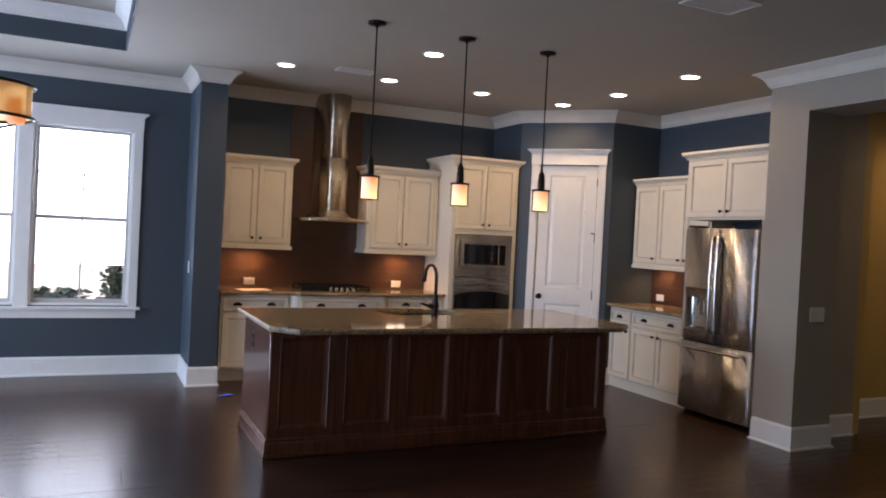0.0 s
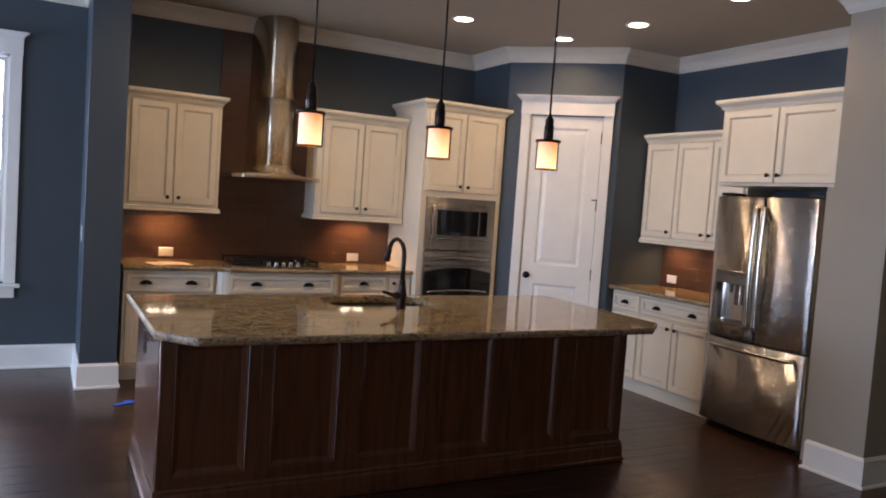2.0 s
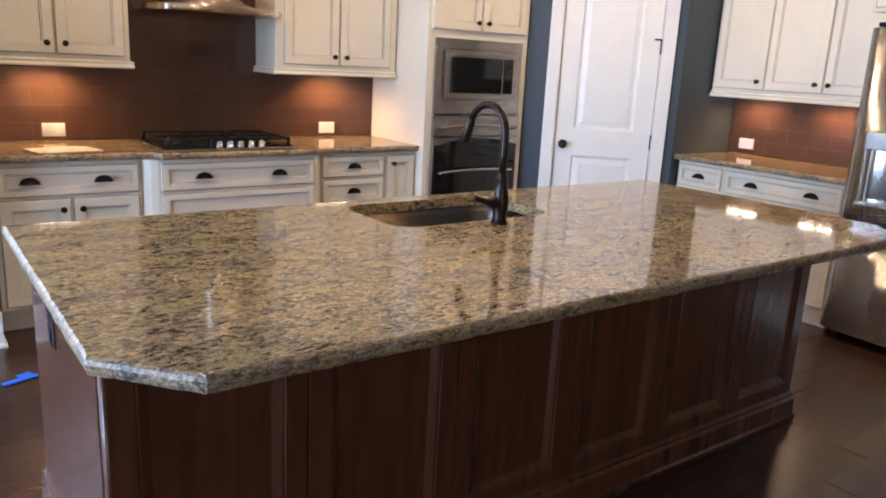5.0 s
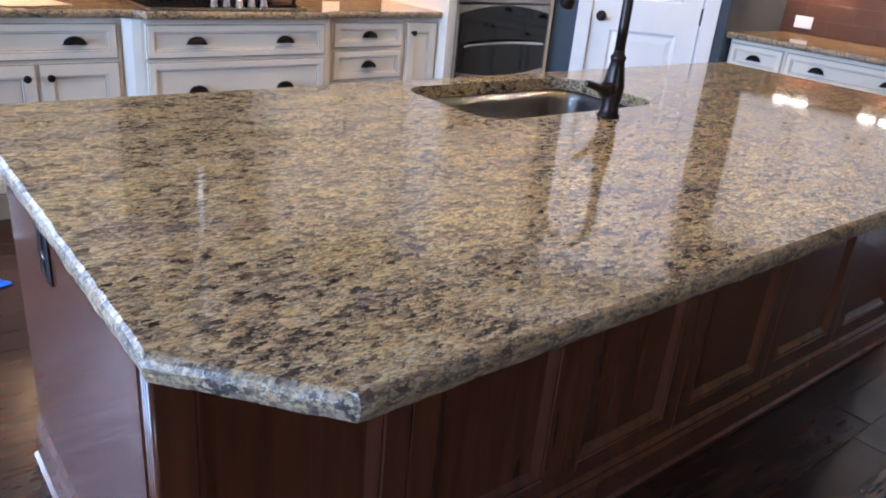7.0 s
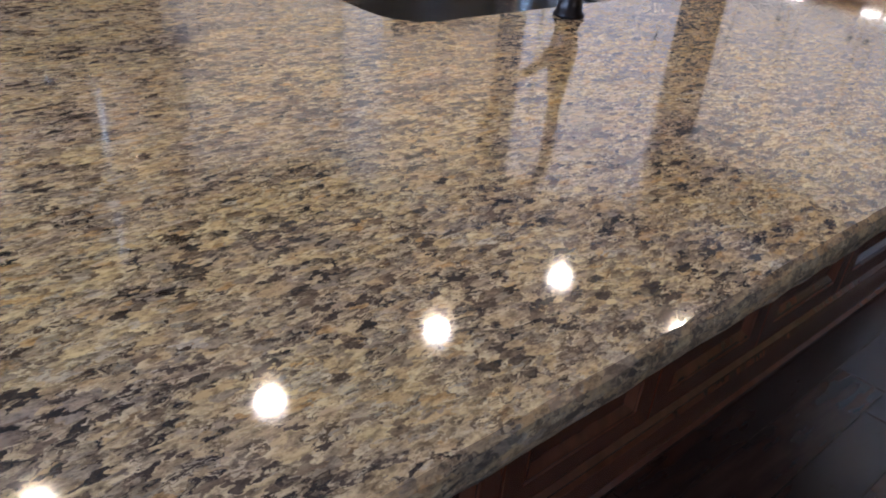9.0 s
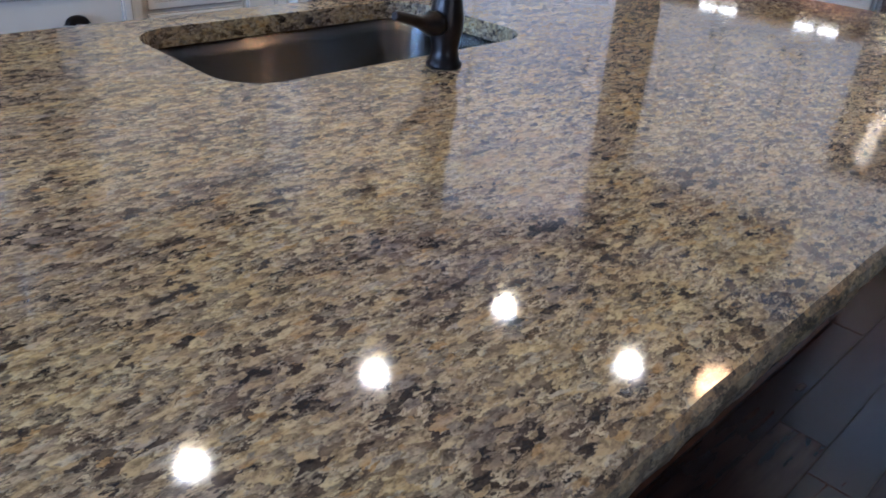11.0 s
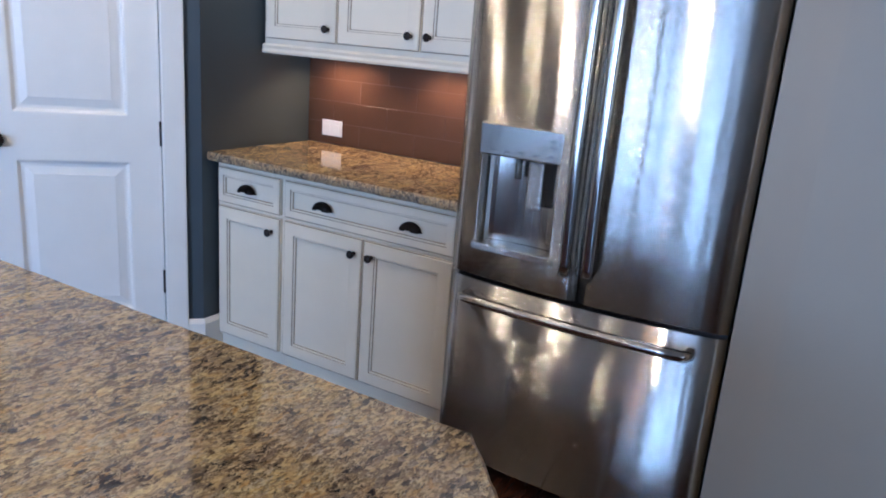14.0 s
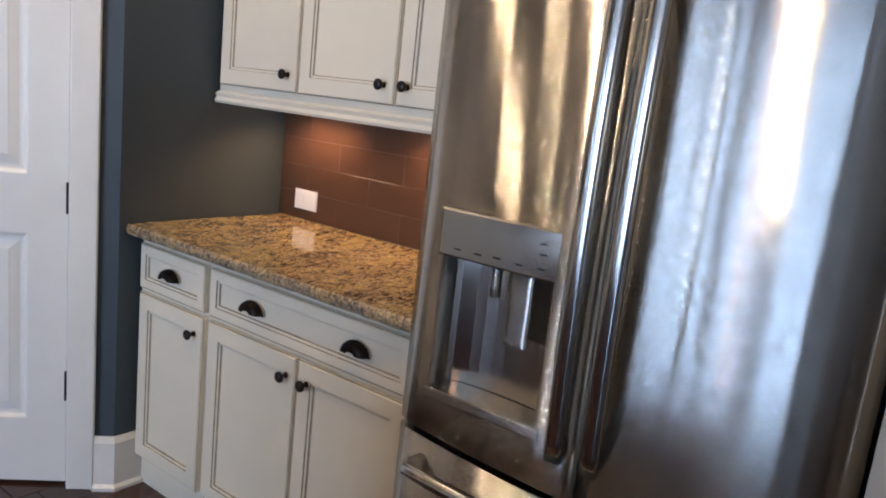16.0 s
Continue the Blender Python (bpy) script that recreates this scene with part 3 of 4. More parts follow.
def base_body(c, w, d, toe=0.10):
    low = 0.135 if toe > 0.05 else 0.105
    part("body", box(0, -d, low, w, 0, 0.885, bevel=0.002), CREAM, c)
    bm = box(0, -d + toe, 0.0, w, -d + toe + 0.018, low - 0.002)
    part("toe_kick", bm, CREAM, c)


NORTH = lambda x, y=YB: pose(x, y - 0.003, 0)
EAST = lambda y, x=XR: pose(x - 0.003, y, 0, 0, 0, -90)
CR = "cream painted glazed"
ud = 0.315
upper_cabinet(NORTH(1.655), 0.735, 1.345, 2.315, ud, [(0.028, 0.337, 1), (0.37, 0.337, -1)], CR + " upper cabinet with two closed doors", left=False)
upper_cabinet(NORTH(3.235), 0.862, 1.345, 2.325, ud, [(0.05, 0.378, 1), (0.434, 0.378, -1)], CR + " upper cabinet beside the range hood", right=False)
upper_cabinet(EAST(7.168), 1.175, 1.330, 2.33, ud, [(0.02, 0.382, 1), (0.408, 0.396, 1), (0.81, 0.345, -1)], CR + " upper cabinet with three doors over short counter", left=False, right=False)
upper_cabinet(EAST(5.985), 1.065, 1.855, 2.505, 0.66, [(0.025, 0.485, 1), (0.516, 0.485, -1)], CR + " deep cabinet over the refrigerator", right=False, foot=False)

structure("wall_east_return", box(5.695, 4.9055, 0, XR, 5.036, 1.853), BEIGE, "beige painted wall return beside the refrigerator", "wall")
# tall oven cabinet
TW, TD = 0.845, 0.675
tall = thing("oven_cabinet", NORTH(4.11), CR + " tall cabinet holding microwave and oven", "cabinet")
part("side_panel", box(0, -TD, 0.1, 0.02, 0, 2.43, bevel=0.002), CREAM, tall)
part("side_panel", box(TW - 0.02, -TD, 0.1, TW, 0, 2.43, bevel=0.002), CREAM, tall)
bm = bmesh.new()
bx(bm, 0.021, -TD - 0.001, 1.62, TW - 0.021, -0.01, 2.43)
bx(bm, 0.021, -TD, 0.1, TW - 0.021, -0.02, 0.46)
bx(bm, 0.02, -0.03, 0.46, TW - 0.02, -0.02, 1.62)
bx(bm, 0.021, -TD, 0.46, 0.055, -0.03, 1.62)
bx(bm, TW - 0.055, -TD, 0.46, TW - 0.021, -0.03, 1.62)
part("body", bm, CREAM, tall)
part("toe_kick", box(0, -TD + 0.07, 0.012, TW, -TD + 0.09, 0.1), CREAM, tall)
add_door(tall, 0.03, 1.672, 0.387, 0.73, -TD, (0.03 + 0.387 - 0.04, 1.727))
add_door(tall, 0.422, 1.672, 0.387, 0.73, -TD, (0.462, 1.727))
add_drawer(tall, 0.03, 0.14, TW - 0.06, 0.29, -TD, [0.25, 0.6])
crown_on(tall, TW, TD + 0.012, 2.42, True, True)

# base cabinets on the back wall
bd = 0.585
c1 = thing("base_cabinet", NORTH(1.655), CR + " base cabinet with drawer over two doors", "cabinet", "base cabinets")
base_body(c1, 0.70, bd)
add_drawer(c1, 0.02, 0.715, 0.66, 0.15, -bd, [0.165, 0.505])
add_door(c1, 0.02, 0.155, 0.325, 0.545, -bd, (0.305, 0.645))
add_door(c1, 0.355, 0.155, 0.325, 0.545, -bd, (0.395, 0.645))
c2 = thing("cooktop_cabinet", NORTH(2.358), CR + " projecting drawer cabinet under the cooktop", "cabinet", "base cabinets")
W2 = 1.045
part("body", box(0.07, -bd - 0.05, 0.135, W2 - 0.05, 0, 0.885, bevel=0.002), CREAM, c2)
part("toe_kick", box(0.0, -bd + 0.05, 0.0, W2, -bd + 0.068, 0.133), CREAM, c2)
for a, b in ((0.0, 0.07), (W2 - 0.05, W2)):
    q = part("corner_post", prism(bmesh.new(), [(a, 0 - 0.01), (a, -bd - 0.005), ((a + b) / 2, -bd - 0.035), (b, -bd - 0.05 if a == 0 else -bd - 0.005), (b, -0.01)], 0.02, 0.885) if a == 0
             else prism(bmesh.new(), [(a, -0.01), (a, -bd - 0.05), ((a + b) / 2, -bd - 0.035), (b, -bd - 0.005), (b, -0.01)], 0.02, 0.885), CREAM, c2)
for z, h in ((0.715, 0.15), (0.435, 0.265), (0.155, 0.265)):
    add_drawer(c2, 0.085, z, 0.895, h, -bd - 0.05, [0.31, 0.755])
c3 = thing("drawer_cabinet", NORTH(3.405), CR + " narrow four-drawer base cabinet", "cabinet", "base cabinets")
base_body(c3, 0.47, bd)
for z, h in ((0.735, 0.13), (0.565, 0.155), (0.36, 0.19), (0.155, 0.19)):
    add_drawer(c3, 0.015, z, 0.44, h, -bd, [0.235])
c4 = thing("base_cabinet", NORTH(3.877), CR + " narrow pull-out base cabinet", "cabinet", "base cabinets")
base_body(c4, 0.23, bd)
add_door(c4, 0.012, 0.155, 0.206, 0.71, -bd, (0.045, 0.81))
# base cabinets under the short counter
c5 = thing("base_cabinet", EAST(7.165), CR + " base cabinet with drawer over one door", "cabinet", "base cabinets")
base_body(c5, 0.375, bd, 0.018)
add_drawer(c5, 0.015, 0.715, 0.348, 0.15, -bd, [0.185])
add_door(c5, 0.015, 0.12, 0.348, 0.58, -bd, (0.32, 0.64))
c6 = thing("base_cabinet", EAST(6.788), CR + " wide base cabinet with drawer over two doors", "cabinet", "base cabinets")
base_body(c6, 0.815, bd, 0.018)
add_drawer(c6, 0.01, 0.715, 0.79, 0.15, -bd, [0.208, 0.615])
add_door(c6, 0.01, 0.12, 0.392, 0.58, -bd, (0.365, 0.64))
add_door(c6, 0.408, 0.12, 0.392, 0.58, -bd, (0.448, 0.64))

# ---- stone worktops ----


def worktop(name, outline, rough_edges, z1, t, label, hole=None, soft=0.004):
    """A slab over a plan outline, anticlockwise, with a hole; rough_edges are the edge numbers broken by hand."""
    bm = bmesh.new()
    rim = []
    for i, (a, b) in enumerate(zip(outline, outline[1:] + outline[:1])):
        a, b = Vector(a), Vector(b)
        n = max(1, int((b - a).length / 0.018)) if i in rough_edges else 1
        out = Vector(((b - a).y, -(b - a).x)).normalized()
        for k in range(n):
            rim.append((a.lerp(b, k / n), out, i in rough_edges and 0 < k))
    rows = []
    for j, (dz, push) in enumerate(((0, -0.004), (-0.005, 0.0), (-t * 0.35, 0.003), (-t * 0.65, 0.002), (-t + 0.003, -0.003), (-t, -0.010))):
        row = []
        for p, out, rough in rim:
            q = p + out * push
            dzz = dz
            if rough:
                s = noise.noise((p.x * 38, p.y * 38, dz * 60)) * 0.002 + noise.noise((p.x * 14, p.y * 14, 3 + dz * 25)) * 0.0018
                q = q + out * (s - (0.002 if j in (0,) else 0))
                if j:
                    dzz += noise.noise((p.x * 30, p.y * 30, 9)) * 0.003
            row.append(bm.verts.new((q.x, q.y, z1 + dzz)))
        rows.append(row)
    k = len(rim)
    edge = bmesh.new()
    er = [[edge.verts.new(v.co) for v in row] for row in rows]
    for a, b in zip(er, er[1:]):
        for i in range(k):
            edge.faces.new((a[i], b[i], b[(i + 1) % k], a[(i + 1) % k]))
    for i in range(k):
        bm.edges.new((rows[0][i], rows[0][(i + 1) % k]))
    if not hole:
        bm.faces.new(rows[-1][::-1])
    else:
        hi = [bm.verts.new((x, y, z1)) for x, y in hole]
        lo = [bm.verts.new((x, y, z1 - t)) for x, y in hole]
        for i in range(len(hole)):
            j = (i + 1) % len(hole)
            f = bm.faces.new((hi[i], hi[j], lo[j], lo[i]))
            f.material_index = 0
        es = [bm.edges.get((rows[0][i], rows[0][(i + 1) % k])) for i in range(k)] + [bm.edges.get((hi[i], hi[(i + 1) % len(hi)])) for i in range(len(hi))]
        made = bmesh.ops.triangle_fill(bm, edges=es, use_beauty=True, normal=(0, 0, 1))
        inner = set(hi)
        bmesh.ops.delete(bm, geom=[f for f in made["geom"] if isinstance(f, bmesh.types.BMFace) and all(v in inner for v in f.verts)], context="FACES_ONLY")
    if not hole:
        bm.faces.new(rows[0])
    for row in rows[1:] if hole else rows[1:-1]:
        for v in row:
            bm.verts.remove(v)
    top = thing(name, pose(0, 0, 0), label, "worktop")
    part("slab", bm, GRANITE, top)
    part("edge", edge, GRANITE_EDGE, top, "rough chiselled stone edge")
    return top


def rounded_rect(x0, y0, x1, y1, r, n=6):
    pts = []
    for cx, cy, a0 in ((x1 - r, y0 + r, -90), (x1 - r, y1 - r, 0), (x0 + r, y1 - r, 90), (x0 + r, y0 + r, 180)):
        for i in range(n + 1):
            a = radians(a0 + 90 * i / n)
            pts.append((cx + r * math.cos(a), cy + r * math.sin(a)))
    return pts


SINK = (2.615, 5.865, 3.315, 6.275)
worktop("island_worktop", [(1.69, 5.025), (4.25, 5.025), (4.43, 5.185), (4.43, 6.365), (1.535, 6.365), (1.535, 5.205)], {0, 1, 2, 3, 4, 5}, 0.93, 0.038,
        "polished speckled brown granite island worktop with chiselled edge", rounded_rect(*SINK, 0.09))
worktop("back_worktop", [(1.645, 7.965), (2.40, 7.965), (2.44, 7.915), (3.33, 7.915), (3.40, 7.965), (4.105, 7.965), (4.105, 8.586), (1.645, 8.586)], {0, 1, 2, 3, 4}, 0.925, 0.036, "polished brown granite worktop along the back wall")
worktop("short_worktop", [(5.742, 5.965), (6.372, 5.965), (6.372, 7.172), (5.742, 7.172)], {3}, 0.925, 0.036, "polished golden granite worktop beside the refrigerator")

# ---- tiles behind the worktops ----


def tiled(name, m, w, z0, z1, label, tw=0.305, th=0.1, skip=None):
    g = tagged(new(name), label, "tiles", kind="structure")
    g.matrix_world = m
    part("grout_bed", box(0, -0.0095, z0, w, 0, z1), GROUT, g)
    cache = {}
    rows = int((z1 - z0) / th) + 1
    for r in range(rows):
        za, zb = z0 + r * th, min(z1, z0 + (r + 1) * th)
        if zb - za < 0.015:
            continue
        x = -(tw / 2) * (r % 2)
        while x < w - 0.01:
            a, b = max(0, x), min(w, x + tw)
            x += tw
            if b - a < 0.02:
                continue
            key = (round(b - a, 4), round(zb - za, 4))
            if key not in cache:
                cache[key] = mesh_of("tile", ringpanel(bmesh.new(), 0.001, 0.001, key[0] - 0.002, key[1] - 0.002, 0, [(0, 0, 0), (0, 0.008, 0), (0.0007, 0.0085, 0)]), TILE)
            o = new("tile", cache[key])
            o.parent = g
            o.matrix_local = pose(a, -0.002, za, random.uniform(-0.03, 0.03), 0, random.uniform(-0.03, 0.03))
    return g


tiled("backsplash_left", pose(1.625, YB - 0.001, 0), 0.80, 0.926, 1.37, "glossy chocolate-brown tile backsplash")
tiled("backsplash_hood", pose(2.425, YB - 0.001, 0), 0.825, 0.926, 2.945, "glossy chocolate-brown tile behind the range hood")
tiled("backsplash_right", pose(3.25, YB - 0.001, 0), 0.858, 0.926, 1.37, "glossy chocolate-brown tile backsplash")
tiled("backsplash_short", pose(XR - 0.001, PR[1] - 0.002, 0, 0, 0, -90), 1.22, 0.926, 1.37, "glossy chocolate-brown tile backsplash over short counter")


def outlet(name, m, dark=False, label="white double wall outlet plate", w=0.118, h=0.074):
    o = thing(name, m, label, "outlet", "wall outlets")
    pm = BRONZE if dark else PLASTIC
    part("plate", ringpanel(bmesh.new(), -w / 2, -h / 2, w, h, 0, [(0, 0, 0), (0, 0.003, 0), (0.004, 0.006, 0)]), pm, o)
    for s in (-1, 1):
        part("socket", ringpanel(bmesh.new(), s * w * 0.22 - 0.017, -0.017, 0.034, 0.034, -0.006, [(0, 0, 0), (0.001, 0.002, 0), (0.004, 0.0015, 0)]), BLACK if dark else PLASTIC, o)
    return o


yt = YB - 0.0098
outlet("wall_outlet", pose(2.035, yt, 0.985))
outlet("wall_outlet", pose(3.745, yt, 0.985))
outlet("wall_outlet", pose(XR - 0.0105, 7.03, 1.0, 0, 0, -90))
outlet("light_switch", pose(1.364, 8.22, 1.14, 0, 0, -90), label="white light switch plate on the wing wall", w=0.075, h=0.118)
outlet("light_switch", pose(5.80, YJ0 - 0.001, 1.09), label="white three-gang switch plate on beige pier", w=0.165, h=0.118)
outlet("wall_outlet", pose(0.05, YW - 0.017, 0.10), label="white outlet set in the baseboard")

# ---- island ----
IX0, IX1, IY0, IY1 = 1.60, 4.40, 5.412, 6.33
isl = thing("kitchen_island", pose(0, 0, 0), "dark cherry-stained wooden kitchen island with framed panels", "island")
bm = bmesh.new()
bx(bm, IX0 + 0.01, IY0 + 0.012, 0.012, IX0 + 0.03, IY1, 0.889)
bx(bm, IX1 - 0.03, IY0 + 0.012, 0.012, IX1 - 0.01, IY1, 0.889)
bx(bm, IX0 + 0.03, IY0 + 0.012, 0.012, IX1 - 0.03, IY0 + 0.03, 0.889)
bx(bm, IX0 + 0.03, IY1 - 0.02, 0.012, IX1 - 0.03, IY1, 0.889)
part("body", bm, CHERRY, isl)
pw = (IX1 - IX0) / 6
for i in range(6):
    part("front_panel", ringpanel(bmesh.new(), IX0 + pw * i + 0.0015, 0.13, pw - 0.003, 0.757, IY0 + 0.012,
         [(0, 0, 0), (0, 0.018, 0), (0.002, 0.020, 0), (0.058, 0.020, 0), (0.061, 0.0165, 0), (0.066, 0.0175, 0), (0.072, 0.0155, 0), (0.090, 0.006, 0), (0.094, 0.0055, 0)]), CHERRY, isl)
part("side_panel", box(IX0 - 0.008, IY0 + 0.03, 0.13, IX0 + 0.0095, IY1 - 0.006, 0.888, bevel=0.002), CHERRY, isl)
part("side_panel", box(IX1 - 0.0095, IY0 + 0.03, 0.13, IX1 + 0.008, IY1 - 0.006, 0.888, bevel=0.002), CHERRY, isl)
for x in (IX0 - 0.004, IX1 + 0.004):
    bm = bmesh.new()
    for k in range(3):
        tube(bm, [(x + (0.006 if x < 2 else -0.006), IY0 + 0.0 + 0.011 * k, 0.128), (x + (0.006 if x < 2 else -0.006), IY0 + 0.011 * k, 0.888)], 0.008, 8)
    part("corner_bead", bm, CHERRY, isl)
IB = [(0, 0.0), (0.028, 0.0), (0.030, 0.02), (0.020, 0.026), (0.018, 0.095), (0.012, 0.11), (0.014, 0.12), (0.004, 0.132), (0, 0.132)]
part("base_moulding", sweep(bmesh.new(), [(IX0 - 0.004, IY1, 0.004), (IX0 - 0.004, IY0 - 0.005, 0.004), (IX1 + 0.004, IY0 - 0.005, 0.004), (IX1 + 0.004, IY1, 0.004)], IB), CHERRY, isl)
outlet("island_outlet", pose(IX0 - 0.009, 5.97, 0.735, 0, 90, -90), True, "dark bronze outlet plate on the island side", 0.118, 0.074)

# sink and faucet
sk = thing("sink", pose(0, 0, 0), "undermount brushed stainless steel sink in the island", "sink")
bm = bmesh.new()
loops = []
for d, z in ((-0.022, 0.8905), (-0.004, 0.8905), (0.004, 0.86), (0.010, 0.74), (0.035, 0.705), (0.06, 0.70)):
    loops.append([bm.verts.new((x, y, z)) for x, y in rounded_rect(SINK[0] + d, SINK[1] + d, SINK[2] - d, SINK[3] - d, max(0.04, 0.09 - d))])
for a, b in zip(loops, loops[1:]):
    for i in range(len(a)):
        bm.faces.new((a[i], a[(i + 1) % len(a)], b[(i + 1) % len(a)], b[i])).smooth = True
bm.faces.new(loops[-1])
bmesh.ops.solidify(bm, geom=bm.faces[:], thickness=-0.002)
part("basin", bm, STEELH, sk)
part("drain", lathe(bmesh.new(), [(0.045, 0.0), (0.045, 0.003), (0.036, 0.003), (0.03, 0.0015), (0.004, 0.0015)], (2.97, 6.1, 0.7025)), STEEL, sk)
FX, FY = 2.985, 5.80
fc = thing("faucet", pose(FX, FY, 0.93, 0, 0, 8), "oil-rubbed bronze gooseneck kitchen faucet with side lever", "faucet")
part("base", lathe(bmesh.new(), [(0.032, 0), (0.032, 0.006), (0.027, 0.012), (0.0235, 0.03), (0.029, 0.06), (0.030, 0.085), (0.024, 0.12), (0.0185, 0.15), (0.0215, 0.156), (0.0215, 0.163), (0.0155, 0.169), (0.0145, 0.18)]), BRONZE, fc)
neck = [(0, 0, 0.17), (0, 0, 0.24), (0, 0, 0.31)] + [(0, 0.085 - 0.085 * math.cos(a), 0.31 + 0.095 * math.sin(a)) for a in [math.pi * k / 14 for k in range(1, 13)]]
part("neck", tube(bmesh.new(), neck, 0.0138, 14), BRONZE, fc)
e = Vector(neck[-1])
dn = Vector((0, 0.35, -1)).normalized()
part("spray_head", tube(bmesh.new(), [e - dn * 0.005, e + dn * 0.012, e + dn * 0.02, e + dn * 0.05, e + dn * 0.085, e + dn * 0.092], [0.0125, 0.014, 0.017, 0.0165, 0.022, 0.018], 16), BRONZE, fc)
part("lever", tube(bmesh.new(), [(-0.015, 0, 0.075), (-0.045, 0.0, 0.078), (-0.052, 0.0, 0.079), (-0.075, 0.0, 0.085), (-0.125, 0.004, 0.100), (-0.132, 0.004, 0.101)], [0.021, 0.021, 0.015, 0.0105, 0.009, 0.006], 14), BRONZE, fc)
tap = thing("masking_tape", pose(1.66, 7.42, 0.0035, 0, 0, 20), "crumpled blue masking tape stuck to the floor", "tape")
part("strip", box(-0.09, -0.02, 0, 0.06, 0.015, 0.003), TAPE, tap)
part("strip", box(-0.01, 0.0155, 0.0, 0.05, 0.05, 0.004), TAPE, tap)

# ---- appliances ----
fr = thing("refrigerator", EAST(5.95, 6.36), "stainless steel french-door refrigerator with ice dispenser", "refrigerator")
FW, FB = 0.905, 0.615
part("case", box(0.004, -FB, 0.03, FW - 0.004, 0, 1.775, bevel=0.006), DARKSTEEL, fr)
part("hinge_cover", box(0.02, -FB - 0.03, 1.776, 0.13, -FB + 0.12, 1.80, bevel=0.006), BLACK, fr)
part("hinge_cover", box(FW - 0.13, -FB - 0.03, 1.776, FW - 0.02, -FB + 0.12, 1.80, bevel=0.006), BLACK, fr)


def bowed(x0, x1, z0, z1, y, t, bow, cx, half, hole=None, n=16):
    """A door with a gently bowed front; the hole is a rectangle left open."""
    bm = bmesh.new()
    xs = [x0 + 0.0] + [x0 + (x1 - x0) * k / n for k in range(n + 1)][1:-1] + [x1]
    zs = [z0, z1]
    if hole:
        xs = sorted(set([x for x in xs if not (hole[0] - 0.006 < x < hole[0] + 0.006 or hole[1] - 0.006 < x < hole[1] + 0.006)] + [hole[0], hole[1]]))
        zs = [z0, hole[2], hole[3], z1]

    def front(x):
        u = (x - cx) / half
        edge = min(x - x0, x1 - x)
        return y - t - bow * (1 - min(1.0, u * u)) + (0.012 * (1 - edge / 0.014) ** 2 if edge < 0.014 else 0)
    f = {(i, j): bm.verts.new((x, front(x), z)) for i, x in enumerate(xs) for j, z in enumerate(zs)}
    b = {(i, j): bm.verts.new((x, y, z)) for i, x in enumerate(xs) for j, z in enumerate(zs)}
    for i in range(len(xs) - 1):
        for j in range(len(zs) - 1):
            if hole and j == 1 and hole[0] - 1e-6 <= xs[i] < hole[1] - 1e-6:
                continue
            bm.faces.new((f[i, j], f[i + 1, j], f[i + 1, j + 1], f[i, j + 1])).smooth = True
            bm.faces.new((b[i, j], b[i, j + 1], b[i + 1, j + 1], b[i + 1, j]))
    m = len(zs) - 1
    for i in range(len(xs) - 1):
        bm.faces.new((f[i, 0], b[i, 0], b[i + 1, 0], f[i + 1, 0])), bm.faces.new((f[i, m], f[i + 1, m], b[i + 1, m], b[i, m]))
    for j in range(m):
        k = len(xs) - 1
        bm.faces.new((f[0, j], f[0, j + 1], b[0, j + 1], b[0, j])), bm.faces.new((f[k, j], b[k, j], b[k, j + 1], f[k, j + 1]))
    return bm


mid = 0.465
hol = (0.105, 0.365, 0.835, 1.125)
fd = part("left_door", bowed(0.0, mid - 0.003, 0.715, 1.77, -FB - 0.006, 0.044, 0.046, mid, mid, hol), STEEL, fr)
part("right_door", bowed(mid + 0.003, FW, 0.715, 1.77, -FB - 0.006, 0.044, 0.046, mid, mid), STEEL, fr)
fz = part("freezer_drawer", bowed(0.0, FW, 0.055, 0.700, -FB - 0.006, 0.044, 0.046, mid, mid, n=28), STEEL, fr)
yf = -FB - 0.085
bm = bmesh.new()
for k in range(14):
    a0, a1 = math.pi * k / 14, math.pi * (k + 1) / 14
    c, hw = (hol[0] + hol[1]) / 2, (hol[1] - hol[0]) / 2
    v = [bm.verts.new((c - hw * math.cos(a), yf + 0.012 + 0.058 * math.sin(a) ** 0.35, z)) for a in (a0, a1) for z in (hol[2], hol[3])]
    bm.faces.new((v[0], v[2], v[3], v[1])).smooth = True
part("dispenser_well", bm, SATIN, fd, "polished curved dispenser recess")
part("control_panel", ringpanel(bmesh.new(), hol[0] - 0.012, 1.118, hol[1] - hol[0] + 0.024, 0.098, yf + 0.016, [(0, 0, 0), (0, 0.022, 0), (0.004, 0.025, 0)]), SATIN, fd, "blue-grey metal control panel")
for k, (px, pz) in enumerate(((0.14, 1.135), (0.19, 1.135), (0.235, 1.137), (0.285, 1.135), (0.335, 1.137), (0.335, 1.165), (0.335, 1.185))):
    part("control_mark", box(px - 0.008, yf - 0.0105, pz, px + 0.008, yf - 0.0094, pz + 0.003), BLACK, fd)
for x in (hol[0] - 0.006, hol[1]):
    part("dispenser_side", box(x, yf - 0.003, hol[2], x + 0.006, yf + 0.02, 1.117), STEELH, fd)
part("drip_tray", box(hol[0] - 0.012, yf - 0.014, hol[2] - 0.026, hol[1] + 0.012, yf + 0.085, hol[2] - 0.001, bevel=0.004), STEELH, fd)
part("paddle", box(0.250, yf + 0.026, 0.96, 0.300, yf + 0.040, 1.11, bevel=0.006), STEELH, fd)
